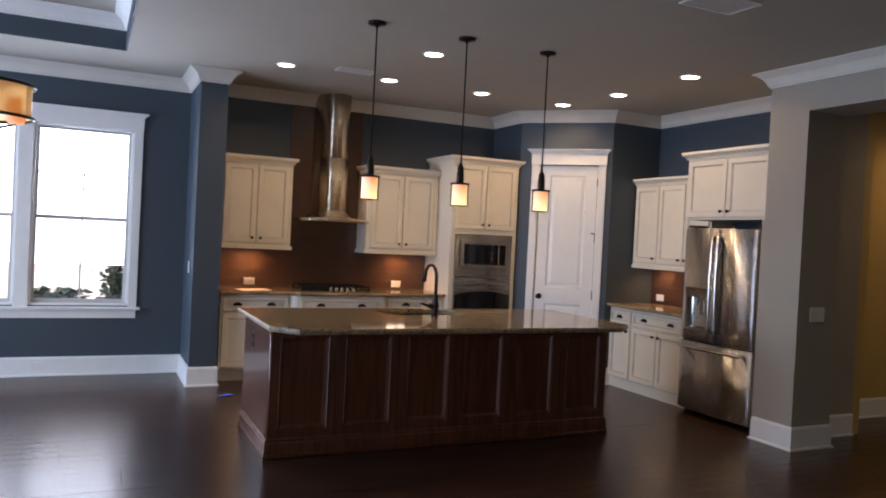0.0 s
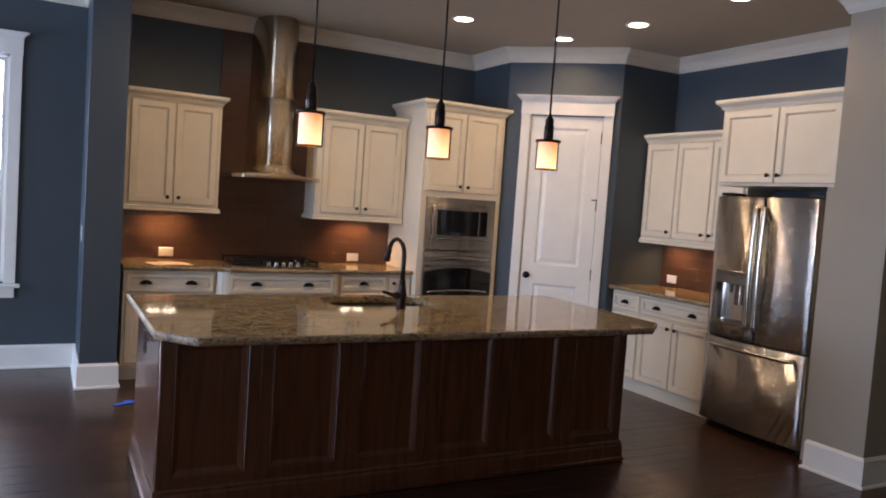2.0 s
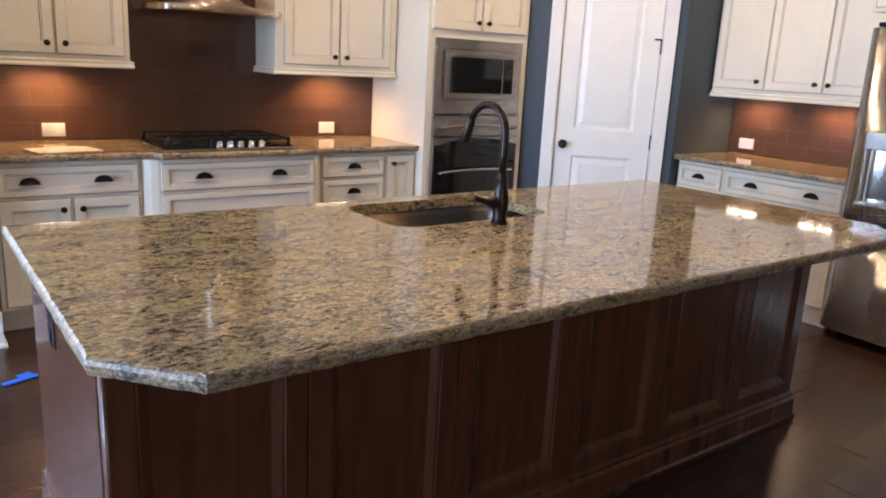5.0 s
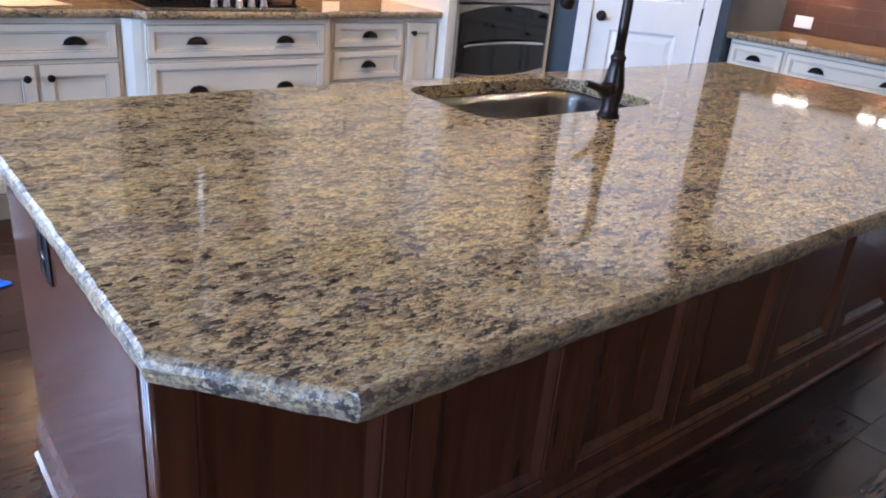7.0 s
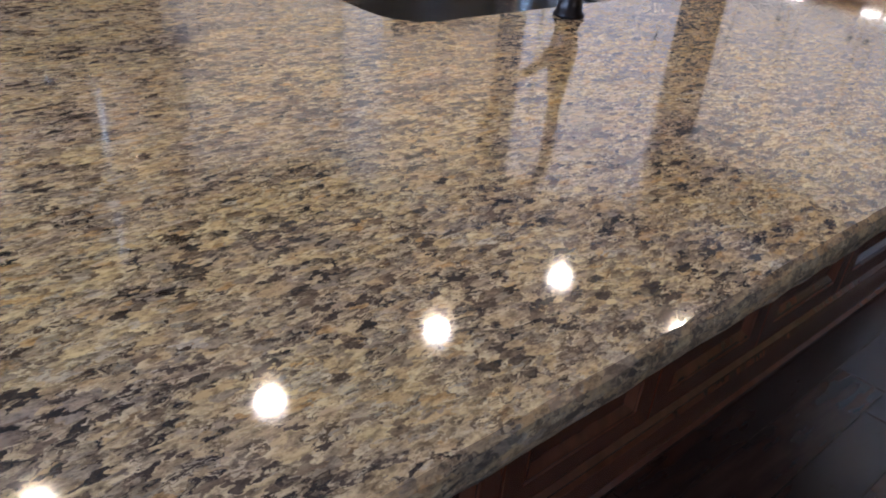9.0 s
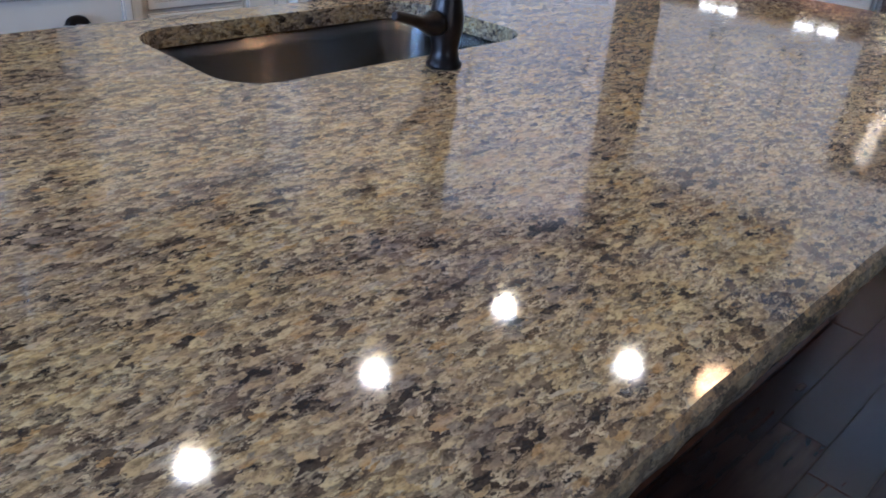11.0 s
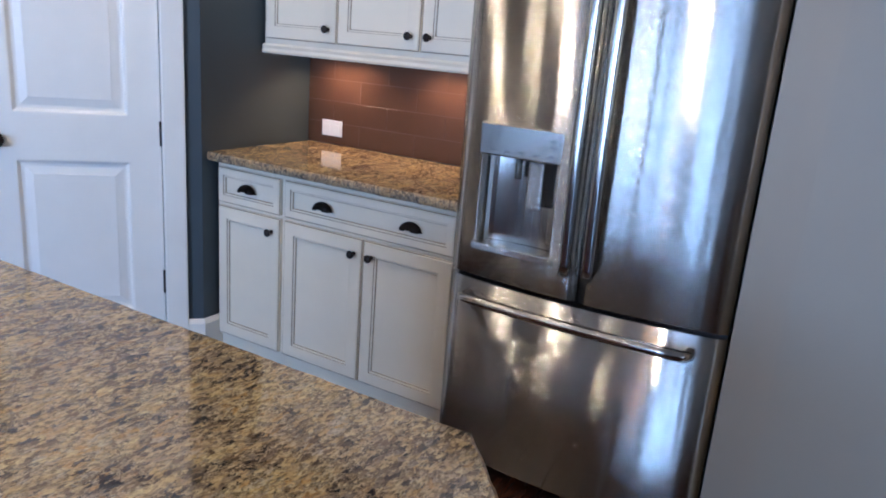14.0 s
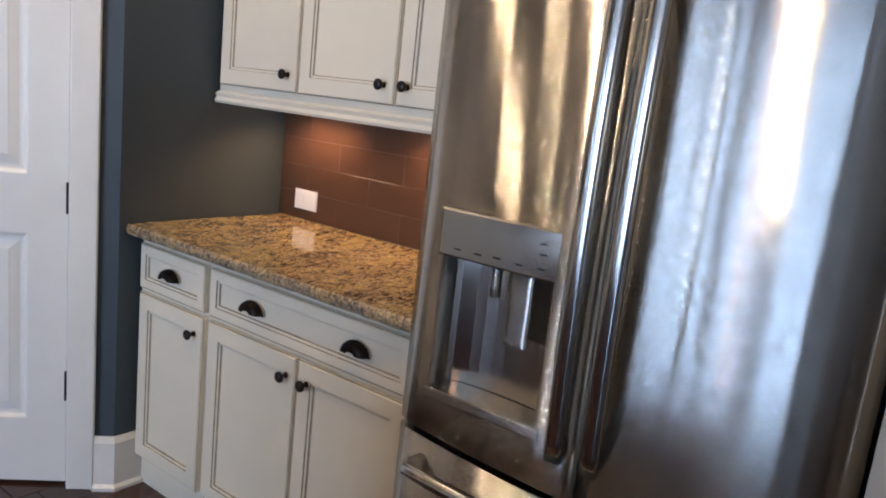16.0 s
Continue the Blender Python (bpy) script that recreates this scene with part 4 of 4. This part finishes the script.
part("water_spout", tube(bmesh.new(), [(0.215, yf + 0.035, 1.118), (0.215, yf + 0.035, 1.05)], 0.011), STEEL, fd)


def bar_handle(x, z0, z1):
    """A flat bowed bar with rounded faces, square ends and two posts behind it."""
    bm = bmesh.new()
    rings = []
    n, k = 24, 14
    for i in range(n + 1):
        u = i / n
        yc = yf - 0.040 - 0.016 * math.sin(math.pi * u)
        rings.append([bm.verts.new((x + 0.0185 * math.copysign(abs(math.cos(a)) ** 0.7, math.cos(a)), yc + 0.011 * math.copysign(abs(math.sin(a)) ** 0.8, math.sin(a)), z0 + (z1 - z0) * u)) for a in [2 * math.pi * j / k for j in range(k)]])
    for a, b in zip(rings, rings[1:]):
        for j in range(k):
            bm.faces.new((a[j], a[(j + 1) % k], b[(j + 1) % k], b[j])).smooth = True
    bm.faces.new(rings[0][::-1]), bm.faces.new(rings[-1])
    for z in (z0 + 0.004, z1 - 0.044):
        bx(bm, x - 0.012, yf - 0.034, z, x + 0.012, yf + 0.02, z + 0.04, bevel=0.003)
    return bm


for side, nm in ((-1, "left_handle"), (1, "right_handle")):
    part(nm, bar_handle(mid + side * 0.036, 0.80, 1.70), SATIN, fr, "flat bowed brushed steel handle")
pts = [(0.09, yf + 0.02, 0.645), (0.09, yf - 0.03, 0.65), (0.10, yf - 0.045, 0.65)] + [(0.10 + (FW - 0.2) * k / 10, yf - 0.046 - 0.014 * math.sin(math.pi * k / 10), 0.65) for k in range(1, 10)] + [(FW - 0.10, yf - 0.045, 0.65), (FW - 0.09, yf - 0.03, 0.65), (FW - 0.09, yf + 0.02, 0.645)]
part("drawer_handle", tube(bmesh.new(), pts, 0.017, 14), SATIN, fr, "long curved steel handle")
part("badge", lathe(bmesh.new(), [(0.014, 0), (0.014, 0.002), (0.012, 0.003)], (FW - 0.075, yf + 0.012, 1.69), 18, "y"), STEELH, fr)
for x in (0.06, FW - 0.06):
    part("foot", lathe(bmesh.new(), [(0.02, 0.004), (0.02, 0.02), (0.012, 0.03)], (x, -FB + 0.03, 0)), BLACK, fr)

mwt = thing("microwave", NORTH(4.165, YB - TD), "built-in stainless steel microwave with dark window", "microwave")
part("trim_frame", ringpanel(bmesh.new(), 0, 1.135, 0.735, 0.485, -0.002, [(0, 0, 0), (0, 0.014, 0), (0.004, 0.018, 0), (0.062, 0.018, 0), (0.064, 0.014, 0)]), STEELH, mwt)
part("door", ringpanel(bmesh.new(), 0.066, 1.235, 0.603, 0.31, -0.014, [(0, 0, 0), (0, 0.024, 0), (0.004, 0.028, 0), (0.03, 0.028, 0), (0.032, 0.025, 0)]), STEELH, mwt)
part("window", ringpanel(bmesh.new(), 0.105, 1.275, 0.44, 0.23, -0.038, [(0, 0, 0), (0, 0.005, 0), (0.002, 0.006, 0)]), BLACKGLASS, mwt, "dark glass window")
part("keypad", ringpanel(bmesh.new(), 0.56, 1.275, 0.08, 0.23, -0.038, [(0, 0, 0), (0, 0.005, 0), (0.002, 0.006, 0)]), BLACKGLASS, mwt)
ov = thing("wall_oven", NORTH(4.165, YB - TD), "built-in black glass wall oven with steel handles", "oven")
part("control_panel", ringpanel(bmesh.new(), 0, 0.985, 0.735, 0.142, -0.002, [(0, 0, 0), (0, 0.02, 0), (0.006, 0.026, 0)]), STEELH, ov)
part("door", box(0, -0.03, 0.475, 0.735, -0.002, 0.98, bevel=0.004), STEELH, ov)
bm = bmesh.new()
top = [(0.015 + 0.705 * k / 16, 0.93 + 0.045 * math.sin(math.pi * k / 16)) for k in range(17)]
bot = [(0.72 - 0.705 * k / 16, 0.60 - 0.035 * math.sin(math.pi * k / 16)) for k in range(17)]
fv, bv = [bm.verts.new((x, -0.0345, z)) for x, z in top + bot], [bm.verts.new((x, -0.0305, z)) for x, z in top + bot]
bm.faces.new(fv), bm.faces.new(bv[::-1])
for i in range(len(fv)):
    j = (i + 1) % len(fv)
    bm.faces.new((fv[i], bv[i], bv[j], fv[j]))
part("glass", bm, BLACKGLASS, ov, "curved black glass oven window")
for z, nm in ((1.055, "panel_handle"), (0.755, "door_handle")):
    part(nm, tube(bmesh.new(), [(0.05, -0.026, z - 0.012), (0.055, -0.055, z - 0.008), (0.08, -0.066, z)] + [(0.08 + 0.575 * k / 8, -0.068 - 0.01 * math.sin(math.pi * k / 8), z + 0.012 * math.sin(math.pi * k / 8)) for k in range(1, 8)] + [(0.655, -0.066, z), (0.68, -0.055, z - 0.008), (0.685, -0.026, z - 0.012)], 0.010, 12), SATIN, ov)

ct = thing("gas_cooktop", pose(2.855, 8.235, 0.925), "black gas cooktop with grates and steel knobs", "cooktop")
part("tray", box(-0.385, -0.275, 0.001, 0.385, 0.27, 0.012, bevel=0.005), STEELH, ct)
part("top_plate", box(-0.375, -0.20, 0.0125, 0.375, 0.262, 0.018), BLACK, ct)
for gx in (-0.25, 0, 0.25):
    bm = bmesh.new()
    for k in range(4):
        x = gx - 0.105 + 0.07 * k
        bx(bm, x - 0.006, -0.19, 0.046, x + 0.006, 0.25, 0.058, bevel=0.002)
    for y in (-0.19, 0.03, 0.24):
        bx(bm, gx - 0.117, y - 0.006, 0.046, gx + 0.117, y + 0.006, 0.060, bevel=0.002)
    for x in (gx - 0.11, gx + 0.11):
        for y in (-0.185, 0.245):
            bx(bm, x - 0.007, y - 0.007, 0.018, x + 0.007, y + 0.007, 0.046)
    part("grate", bm, BLACK, ct)
for x, y, r in ((-0.25, -0.08, 0.04), (-0.25, 0.14, 0.045), (0, 0.05, 0.055), (0.25, -0.08, 0.045), (0.25, 0.14, 0.04)):
    part("burner", lathe(bmesh.new(), [(r, 0.018), (r, 0.028), (r * 0.8, 0.032), (r * 0.8, 0.038), (r * 0.5, 0.04)], (x, y, 0), 18), BLACK, ct)
for k in range(5):
    part("knob", lathe(bmesh.new(), [(0.022, 0.012), (0.022, 0.02), (0.018, 0.023), (0.016, 0.046), (0.013, 0.049)], (-0.08 + 0.062 * k, -0.238, 0), 16), STEEL, ct)

hd = thing("range_hood", pose(2.875, YB - 0.012, 0), "stainless steel range hood with round chimney", "range hood")


def hood_ring(bm, w, d, z, e, n=28):
    """A rounded outline, flat against the wall, w wide and d deep."""
    ring = []
    for i in range(n + 1):
        a = math.pi * i / n
        c, s = math.cos(a), math.sin(a)
        ring.append(bm.verts.new((w / 2 * math.copysign(abs(c) ** e, c), -d * abs(s) ** e, z)))
    return ring


def hood_skin(rows):
    bm = bmesh.new()
    rings = [hood_ring(bm, *r) for r in rows]
    for a, b in zip(rings, rings[1:]):
        for i in range(len(a) - 1):
            bm.faces.new((a[i], a[i + 1], b[i + 1], b[i])).smooth = True
        bm.faces.new((a[-1], a[0], b[0], b[-1]))
    bm.faces.new(rings[0][::-1]), bm.faces.new(rings[-1])
    return bm


part("canopy_rim", hood_skin([(0.76, 0.49, 1.668, 0.35), (0.765, 0.495, 1.67, 0.35), (0.765, 0.495, 1.70, 0.35), (0.755, 0.488, 1.703, 0.35)]), HOODSTEEL, hd)
part("canopy", hood_skin([(0.62, 0.44, 1.703, 0.45), (0.54, 0.42, 1.715, 0.6), (0.47, 0.39, 1.735, 0.8), (0.425, 0.37, 1.76, 0.95), (0.40, 0.36, 1.80, 1.0)]), HOODSTEEL, hd)
part("chimney", hood_skin([(0.40, 0.36, 1.80, 1.0), (0.396, 0.358, 2.36, 1.0)]), HOODSTEEL, hd)
part("chimney_top", hood_skin([(0.386, 0.352, 2.36, 1.0), (0.386, 0.352, H - 0.004, 1.0)]), HOODSTEEL, hd)

# ---- pantry door ----
door = tagged(new("door"), "white painted two-panel pantry door, closed", "door", kind="structure")
door.matrix_world = diag @ pose(DC, 0.012, 0.012)
bm = bmesh.new()
ST = 0.118
bx(bm, -DW / 2, 0, 0, -DW / 2 + ST, 0.035, DH)
bx(bm, DW / 2 - ST, 0, 0, DW / 2, 0.035, DH)
for z0, z1 in ((0, 0.22), (0.86, 1.04), (2.335, DH)):
    bx(bm, -DW / 2 + ST, 0, z0, DW / 2 - ST, 0.035, z1)
for z0, z1 in ((0.22, 0.86), (1.04, 2.335)):
    ringpanel(bm, -DW / 2 + ST, z0, DW - 2 * ST, z1 - z0, 0.03, [(0, 0, 0), (0.0, 0.030, 0), (0.006, 0.029, 0), (0.016, 0.018, 0), (0.022, 0.0165, 0), (0.030, 0.0165, 0), (0.058, 0.024, 0), (0.061, 0.0255, 0)])
part("door_leaf", bm, TRIM, door)
part("door_knob", lathe(bmesh.new(), [(0.032, 0.0), (0.032, 0.006), (0.014, 0.012), (0.011, 0.03), (0.024, 0.04), (0.028, 0.052), (0.022, 0.064), (0.006, 0.068)], (-DW / 2 + 0.055, 0, 0.93), 20, "y"), BRONZE, door, "dark bronze door knob")
for z in (0.30, 0.93, 1.58, 2.20):
    part("hinge", tube(bmesh.new(), [(DW / 2 + 0.003, -0.008, z), (DW / 2 + 0.003, -0.008, z + 0.1)], 0.007, 8), BRONZE, door, "dark bronze hinge")
part("latch", box(DW / 2 - 0.045, -0.012, 1.672, DW / 2 + 0.003, -0.004, 1.684, bevel=0.002), BRONZE, door, "dark bronze flip latch")
dcas = tagged(new("door_casing"), "white pantry door casing with moulded head", "door casing", kind="structure")
dcas.matrix_world = diag
for x in (DC - DW / 2 - 0.012 - cw, DC + DW / 2 + 0.012):
    part("side_casing", box(x, -0.02, 0, x + cw, 0, DH + 0.02, bevel=0.004), TRIM, dcas)
    part("jamb", box(x + cw if x < DC else x - 0.006, -0.002, 0, x + cw + 0.006 if x < DC else x, wall_t, DH + 0.014), TRIM, dcas)
hx0, hx1 = DC - DW / 2 - 0.012 - cw, DC + DW / 2 + 0.012 + cw
part("head_casing", box(hx0 - 0.006, -0.024, DH + 0.0205, hx1 + 0.006, 0, DH + 0.145, bevel=0.003), TRIM, dcas)
bm = bmesh.new()
for k, o in enumerate((0.010, 0.02, 0.034, 0.046)):
    bx(bm, hx0 - o, -0.024 - o, DH + 0.145 + 0.013 * k, hx1 + o, 0, DH + 0.145 + 0.013 * (k + 1))
part("head_cap", bm, TRIM, dcas)

# ---- lamps ----


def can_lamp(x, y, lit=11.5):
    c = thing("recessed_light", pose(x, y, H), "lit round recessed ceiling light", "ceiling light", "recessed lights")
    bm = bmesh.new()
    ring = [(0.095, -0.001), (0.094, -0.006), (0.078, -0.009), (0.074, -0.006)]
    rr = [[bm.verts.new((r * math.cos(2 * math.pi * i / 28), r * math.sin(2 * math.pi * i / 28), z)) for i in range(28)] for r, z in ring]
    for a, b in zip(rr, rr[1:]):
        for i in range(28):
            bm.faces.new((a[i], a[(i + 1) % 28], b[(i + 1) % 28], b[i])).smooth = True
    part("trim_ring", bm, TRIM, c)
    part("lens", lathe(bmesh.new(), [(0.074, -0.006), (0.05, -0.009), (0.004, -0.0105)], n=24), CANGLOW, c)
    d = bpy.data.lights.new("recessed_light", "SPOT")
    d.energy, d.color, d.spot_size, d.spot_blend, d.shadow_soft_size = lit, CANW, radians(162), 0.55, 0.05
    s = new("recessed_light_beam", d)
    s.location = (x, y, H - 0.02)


for x, y in ((2.02, 7.22), (3.04, 7.25), (4.055, 7.24), (5.055, 7.23), (5.165, 6.42), (5.14, 5.40), (2.965, 6.03)):
    can_lamp(x, y)
# unseen hall lamp, added to brighten the ochre wall
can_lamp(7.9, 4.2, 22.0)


def pendant(x, y):
    p = thing("pendant_lamp", pose(x, y, H), "dark bronze pendant lamp with lit frosted glass cylinder", "pendant lamp", "island pendants")
    part("canopy", lathe(bmesh.new(), [(0.066, -0.0005), (0.066, -0.012), (0.06, -0.02), (0.02, -0.026), (0.008, -0.04)], n=24), BRONZE, p)
    part("rod", tube(bmesh.new(), [(0, 0, -0.03), (0, 0, -0.96)], 0.0055, 10), BRONZE, p)
    part("socket", lathe(bmesh.new(), [(0.008, -0.94), (0.012, -0.955), (0.02, -0.965), (0.026, -0.985), (0.022, -1.0), (0.028, -1.01), (0.028, -1.08), (0.022, -1.09)], n=18), BRONZE, p)
    bm = lathe(bmesh.new(), [(0.02, -1.085), (0.072, -1.092), (0.076, -1.098), (0.072, -1.106), (0.02, -1.104)], n=24)
    part("top_plate", bm, BRONZE, p)
    for k in range(2):
        a = math.pi * k - 0.35
        part("cage_bar", tube(bmesh.new(), [(0.064 * math.cos(a), 0.064 * math.sin(a), -1.104), (0.064 * math.cos(a), 0.064 * math.sin(a), -1.262)], 0.0035, 6), BRONZE, p)
    bm = bmesh.new()
    tube(bm, [(0.064 * math.cos(2 * math.pi * k / 24), 0.064 * math.sin(2 * math.pi * k / 24), -1.262) for k in range(25)], 0.0045, 6)
    part("bottom_ring", bm, BRONZE, p)
    bm = bmesh.new()
    rr = [[bm.verts.new((r * math.cos(2 * math.pi * i / 28), r * math.sin(2 * math.pi * i / 28), z)) for i in range(28)] for r, z in ((0.057, -1.106), (0.057, -1.256), (0.053, -1.256), (0.053, -1.106))]
    for a, b in zip(rr, rr[1:]):
        for i in range(28):
            bm.faces.new((a[i], a[(i + 1) % 28], b[(i + 1) % 28], b[i])).smooth = True
    part("glass_shade", bm, SHADEGLOW, p, "lit frosted amber-white glass cylinder")
    part("bulb", lathe(bmesh.new(), [(0.012, -1.106), (0.014, -1.13), (0.028, -1.165), (0.03, -1.19), (0.02, -1.215), (0.004, -1.222)], n=16), BULB, p)
    d = bpy.data.lights.new("pendant_glow", "POINT")
    d.energy, d.color, d.shadow_soft_size = 0.9, (1.0, 0.50, 0.18), 0.05
    s = new("pendant_glow", d)
    s.location = (x, y, H - 1.285)


for x in (2.25, 2.97, 3.69):
    pendant(x, 5.43)


def light_bar(x, y, turn, power):
    p = thing("light_bar", pose(x, y, 1.3745 if x < 5 else 1.3595, 0, 0, turn), "slim lit light bar under the cabinet", "cabinet light", "under-cabinet lights")
    part("housing", box(-0.056, -0.026, -0.008, 0.056, 0.026, 0, bevel=0.002), PLASTIC, p)
    part("lens", box(-0.048, -0.018, -0.013, 0.048, 0.018, -0.0081, bevel=0.002), PUCKGLOW, p)
    d = bpy.data.lights.new("bar_glow", "SPOT")
    d.energy, d.color, d.spot_size, d.spot_blend, d.shadow_soft_size = power, (1.0, 0.54, 0.21), radians(150), 0.6, 0.03
    s = new("bar_glow", d)
    s.location = (x, y, 1.351 if x < 5 else 1.336)


for x, y, turn, power in ((1.94, 8.47, 0, 3.1), (2.065, 8.47, 0, 3.1), (3.66, 8.47, 0, 3.1), (3.785, 8.47, 0, 3.1),
                          (6.27, 6.99, 90, 1.9), (6.27, 6.865, 90, 1.9), (6.27, 6.43, 90, 1.9), (6.27, 6.305, 90, 1.9)):
    light_bar(x, y, turn, power)

ch = thing("chandelier", pose(-0.19, 5.75, H + 0.20), "bronze drum chandelier with amber glass", "chandelier")
part("stem", tube(bmesh.new(), [(0, 0, 0.09), (0, 0, -0.93)], 0.009, 10), BRONZE, ch)
part("canopy", lathe(bmesh.new(), [(0.07, 0.0995), (0.07, 0.085), (0.02, 0.07)], n=24), BRONZE, ch)
for z in (-0.90, -1.10):
    part("hoop", tube(bmesh.new(), [(0.30 * math.cos(2 * math.pi * k / 36), 0.30 * math.sin(2 * math.pi * k / 36), z) for k in range(37)], 0.011, 8), BRONZE, ch)
bm = bmesh.new()
rr = [[bm.verts.new((0.285 * math.cos(2 * math.pi * i / 36), 0.285 * math.sin(2 * math.pi * i / 36), z)) for i in range(36)] for z in (-0.905, -1.095)]
for i in range(36):
    bm.faces.new((rr[0][i], rr[0][(i + 1) % 36], rr[1][(i + 1) % 36], rr[1][i])).smooth = True
bmesh.ops.solidify(bm, geom=bm.faces[:], thickness=0.004)
part("amber_shade", bm, AMBER, ch, "amber glass drum")
for k in range(4):
    a = math.pi / 2 * k + 0.15
    part("candle_glass", lathe(bmesh.new(), [(0.045, -1.13), (0.05, -1.12), (0.05, -0.99), (0.045, -0.985)], (0.2 * math.cos(a), 0.2 * math.sin(a), 0), 18), SHADEGLOW, ch)
    part("arm", tube(bmesh.new(), [(0, 0, -1.16), (0.1 * math.cos(a), 0.1 * math.sin(a), -1.165), (0.2 * math.cos(a), 0.2 * math.sin(a), -1.135)], 0.008, 8), BRONZE, ch)
part("hub", lathe(bmesh.new(), [(0.012, -0.92), (0.02, -1.1), (0.035, -1.15), (0.03, -1.18), (0.006, -1.2)], n=16), BRONZE, ch)


def vent(x, y, w, d):
    v = thing("ceiling_vent", pose(x, y, H), "white slatted ceiling air vent", "vent", "ceiling vents")
    bm = bmesh.new()
    bx(bm, -w / 2, -d / 2, -0.008, w / 2, -d / 2 + 0.02, -0.001)
    bx(bm, -w / 2, d / 2 - 0.02, -0.008, w / 2, d / 2, -0.001)
    bx(bm, -w / 2, -d / 2 + 0.02, -0.008, -w / 2 + 0.02, d / 2 - 0.02, -0.001)
    bx(bm, w / 2 - 0.02, -d / 2 + 0.02, -0.008, w / 2, d / 2 - 0.02, -0.001)
    part("frame", bm, TRIM, v)
    part("backing", box(-w / 2 + 0.02, -d / 2 + 0.02, -0.0025, w / 2 - 0.02, d / 2 - 0.02, -0.001), DARKSTEEL, v)
    n = int((d - 0.05) / 0.02)
    for k in range(n):
        y0 = -d / 2 + 0.028 + k * (d - 0.05) / n
        part("slat", box(-w / 2 + 0.02, y0, -0.007, w / 2 - 0.02, y0 + 0.009, -0.003), TRIM, v)


vent(2.63, 7.05, 0.36, 0.2)
vent(3.87, 3.80, 0.42, 0.26)
pp = thing("paper_sheet", pose(1.99, 8.16, 0.9265, 0, 0, 14), "loose printed paper sheets lying on the worktop", "paper")
part("sheet", box(-0.14, -0.1, 0, 0.14, 0.11, 0.001), PAPER, pp)
part("sheet", box(-0.1, -0.13, 0.0012, 0.17, 0.07, 0.0022), PAPER, pp)

# ---- outside ----


def shrub(x, y, h, w):
    s = thing("shrub", pose(x, y, -0.25), "leafy green shrub outside the window", "shrub", "garden shrubs")
    bm = bmesh.new()
    for k in range(5):
        tube(bm, [(0, 0, 0), (random.uniform(-.1, .1) * w, random.uniform(-.1, .1) * w, h * 0.4), (random.uniform(-.35, .35) * w, random.uniform(-.35, .35) * w, h * 0.85)], [0.02, 0.013, 0.004], 5)
    part("stems", bm, CHERRY, s)
    bm = bmesh.new()
    for k in range(700):
        c = Vector((random.gauss(0, 0.27) * w, random.gauss(0, 0.27) * w, h * random.uniform(0.15, 1.0)))
        a, b = random.uniform(0, 6.28), random.uniform(-0.9, 0.9)
        u = Vector((math.cos(a), math.sin(a), b)).normalized() * 0.055
        v = u.cross(Vector((random.uniform(-1, 1), random.uniform(-1, 1), 1))).normalized() * 0.03
        bm.faces.new([bm.verts.new(c + d) for d in (-u, v, u, -v)])
    part("leaves", bm, SHRUB, s)


shrub(0.74, 10.3, 1.40, 0.26)
shrub(0.25, 10.3, 0.98, 0.34)
shrub(-0.07, 10.3, 0.98, 0.42)

# ---- floor boards, along x ----
fl = tagged(new("floor"), "dark glossy hand-scraped hardwood plank floor", "floor", kind="structure")
BW = 0.127
cache, rest, count = {}, bmesh.new(), 0
y = -3.1
lengths = (0.7, 0.95, 1.2, 1.5)
while y < 8.7:
    x = -4.6 - random.uniform(0, 1.2)
    while x < 9.3:
        L = random.choice(lengths)
        near = 0.3 < x + L / 2 < 5.7 and 2.6 < y < 8.0 and not (IX0 < x and x + L < IX1 and IY0 < y < IY1 - BW)
        if near and count < 300:
            if L not in cache:
                bm = bmesh.new()
                a = [bm.verts.new(p) for p in ((0.001, 0.0003, -0.02), (L - 0.001, 0.0003, -0.02), (L - 0.001, BW - 0.0003, -0.02), (0.001, BW - 0.0003, -0.02))]
                b = [bm.verts.new((p.co.x, p.co.y, -0.0014)) for p in a]
                c = [bm.verts.new((p.co.x + (0.0016 if p.co.x < L / 2 else -0.0016), p.co.y + (0.0016 if p.co.y < BW / 2 else -0.0016), 0)) for p in a]
                for q, r in ((a, b), (b, c)):
                    for i in range(4):
                        bm.faces.new((q[i], q[(i + 1) % 4], r[(i + 1) % 4], r[i]))
                bm.faces.new(c)
                cache[L] = mesh_of("plank", bm, PLANK)
            o = new("plank", cache[L])
            o.parent = fl
            o.location = (x, y, random.uniform(-0.0006, 0))
            o.rotation_euler = (random.uniform(-0.0025, 0.0025), random.uniform(-0.0006, 0.0006), 0)
            count += 1
        else:
            z = random.uniform(-0.0006, 0)
            v = [rest.verts.new(p) for p in ((x + 0.001, y + 0.0006, -0.003), (x + L - 0.001, y + 0.0006, -0.003), (x + L - 0.001, y + BW - 0.0006, -0.003), (x + 0.001, y + BW - 0.0006, -0.003),
                                             (x + 0.0026, y + 0.0022, z), (x + L - 0.0026, y + 0.0022, z), (x + L - 0.0026, y + BW - 0.0022, z), (x + 0.0026, y + BW - 0.0022, z))]
            tip = random.uniform(-0.0004, 0.0004)
            for q in v[4:6]:
                q.co.z += tip
            for q in v[6:]:
                q.co.z -= tip
            rest.faces.new(v[4:])
            for i in range(4):
                rest.faces.new((v[i], v[(i + 1) % 4], v[4 + (i + 1) % 4], v[4 + i]))
        x += L
    y += BW
tagged(part("plank_field", rest, PLANK, fl, "the further floor boards"), kind="stuff")
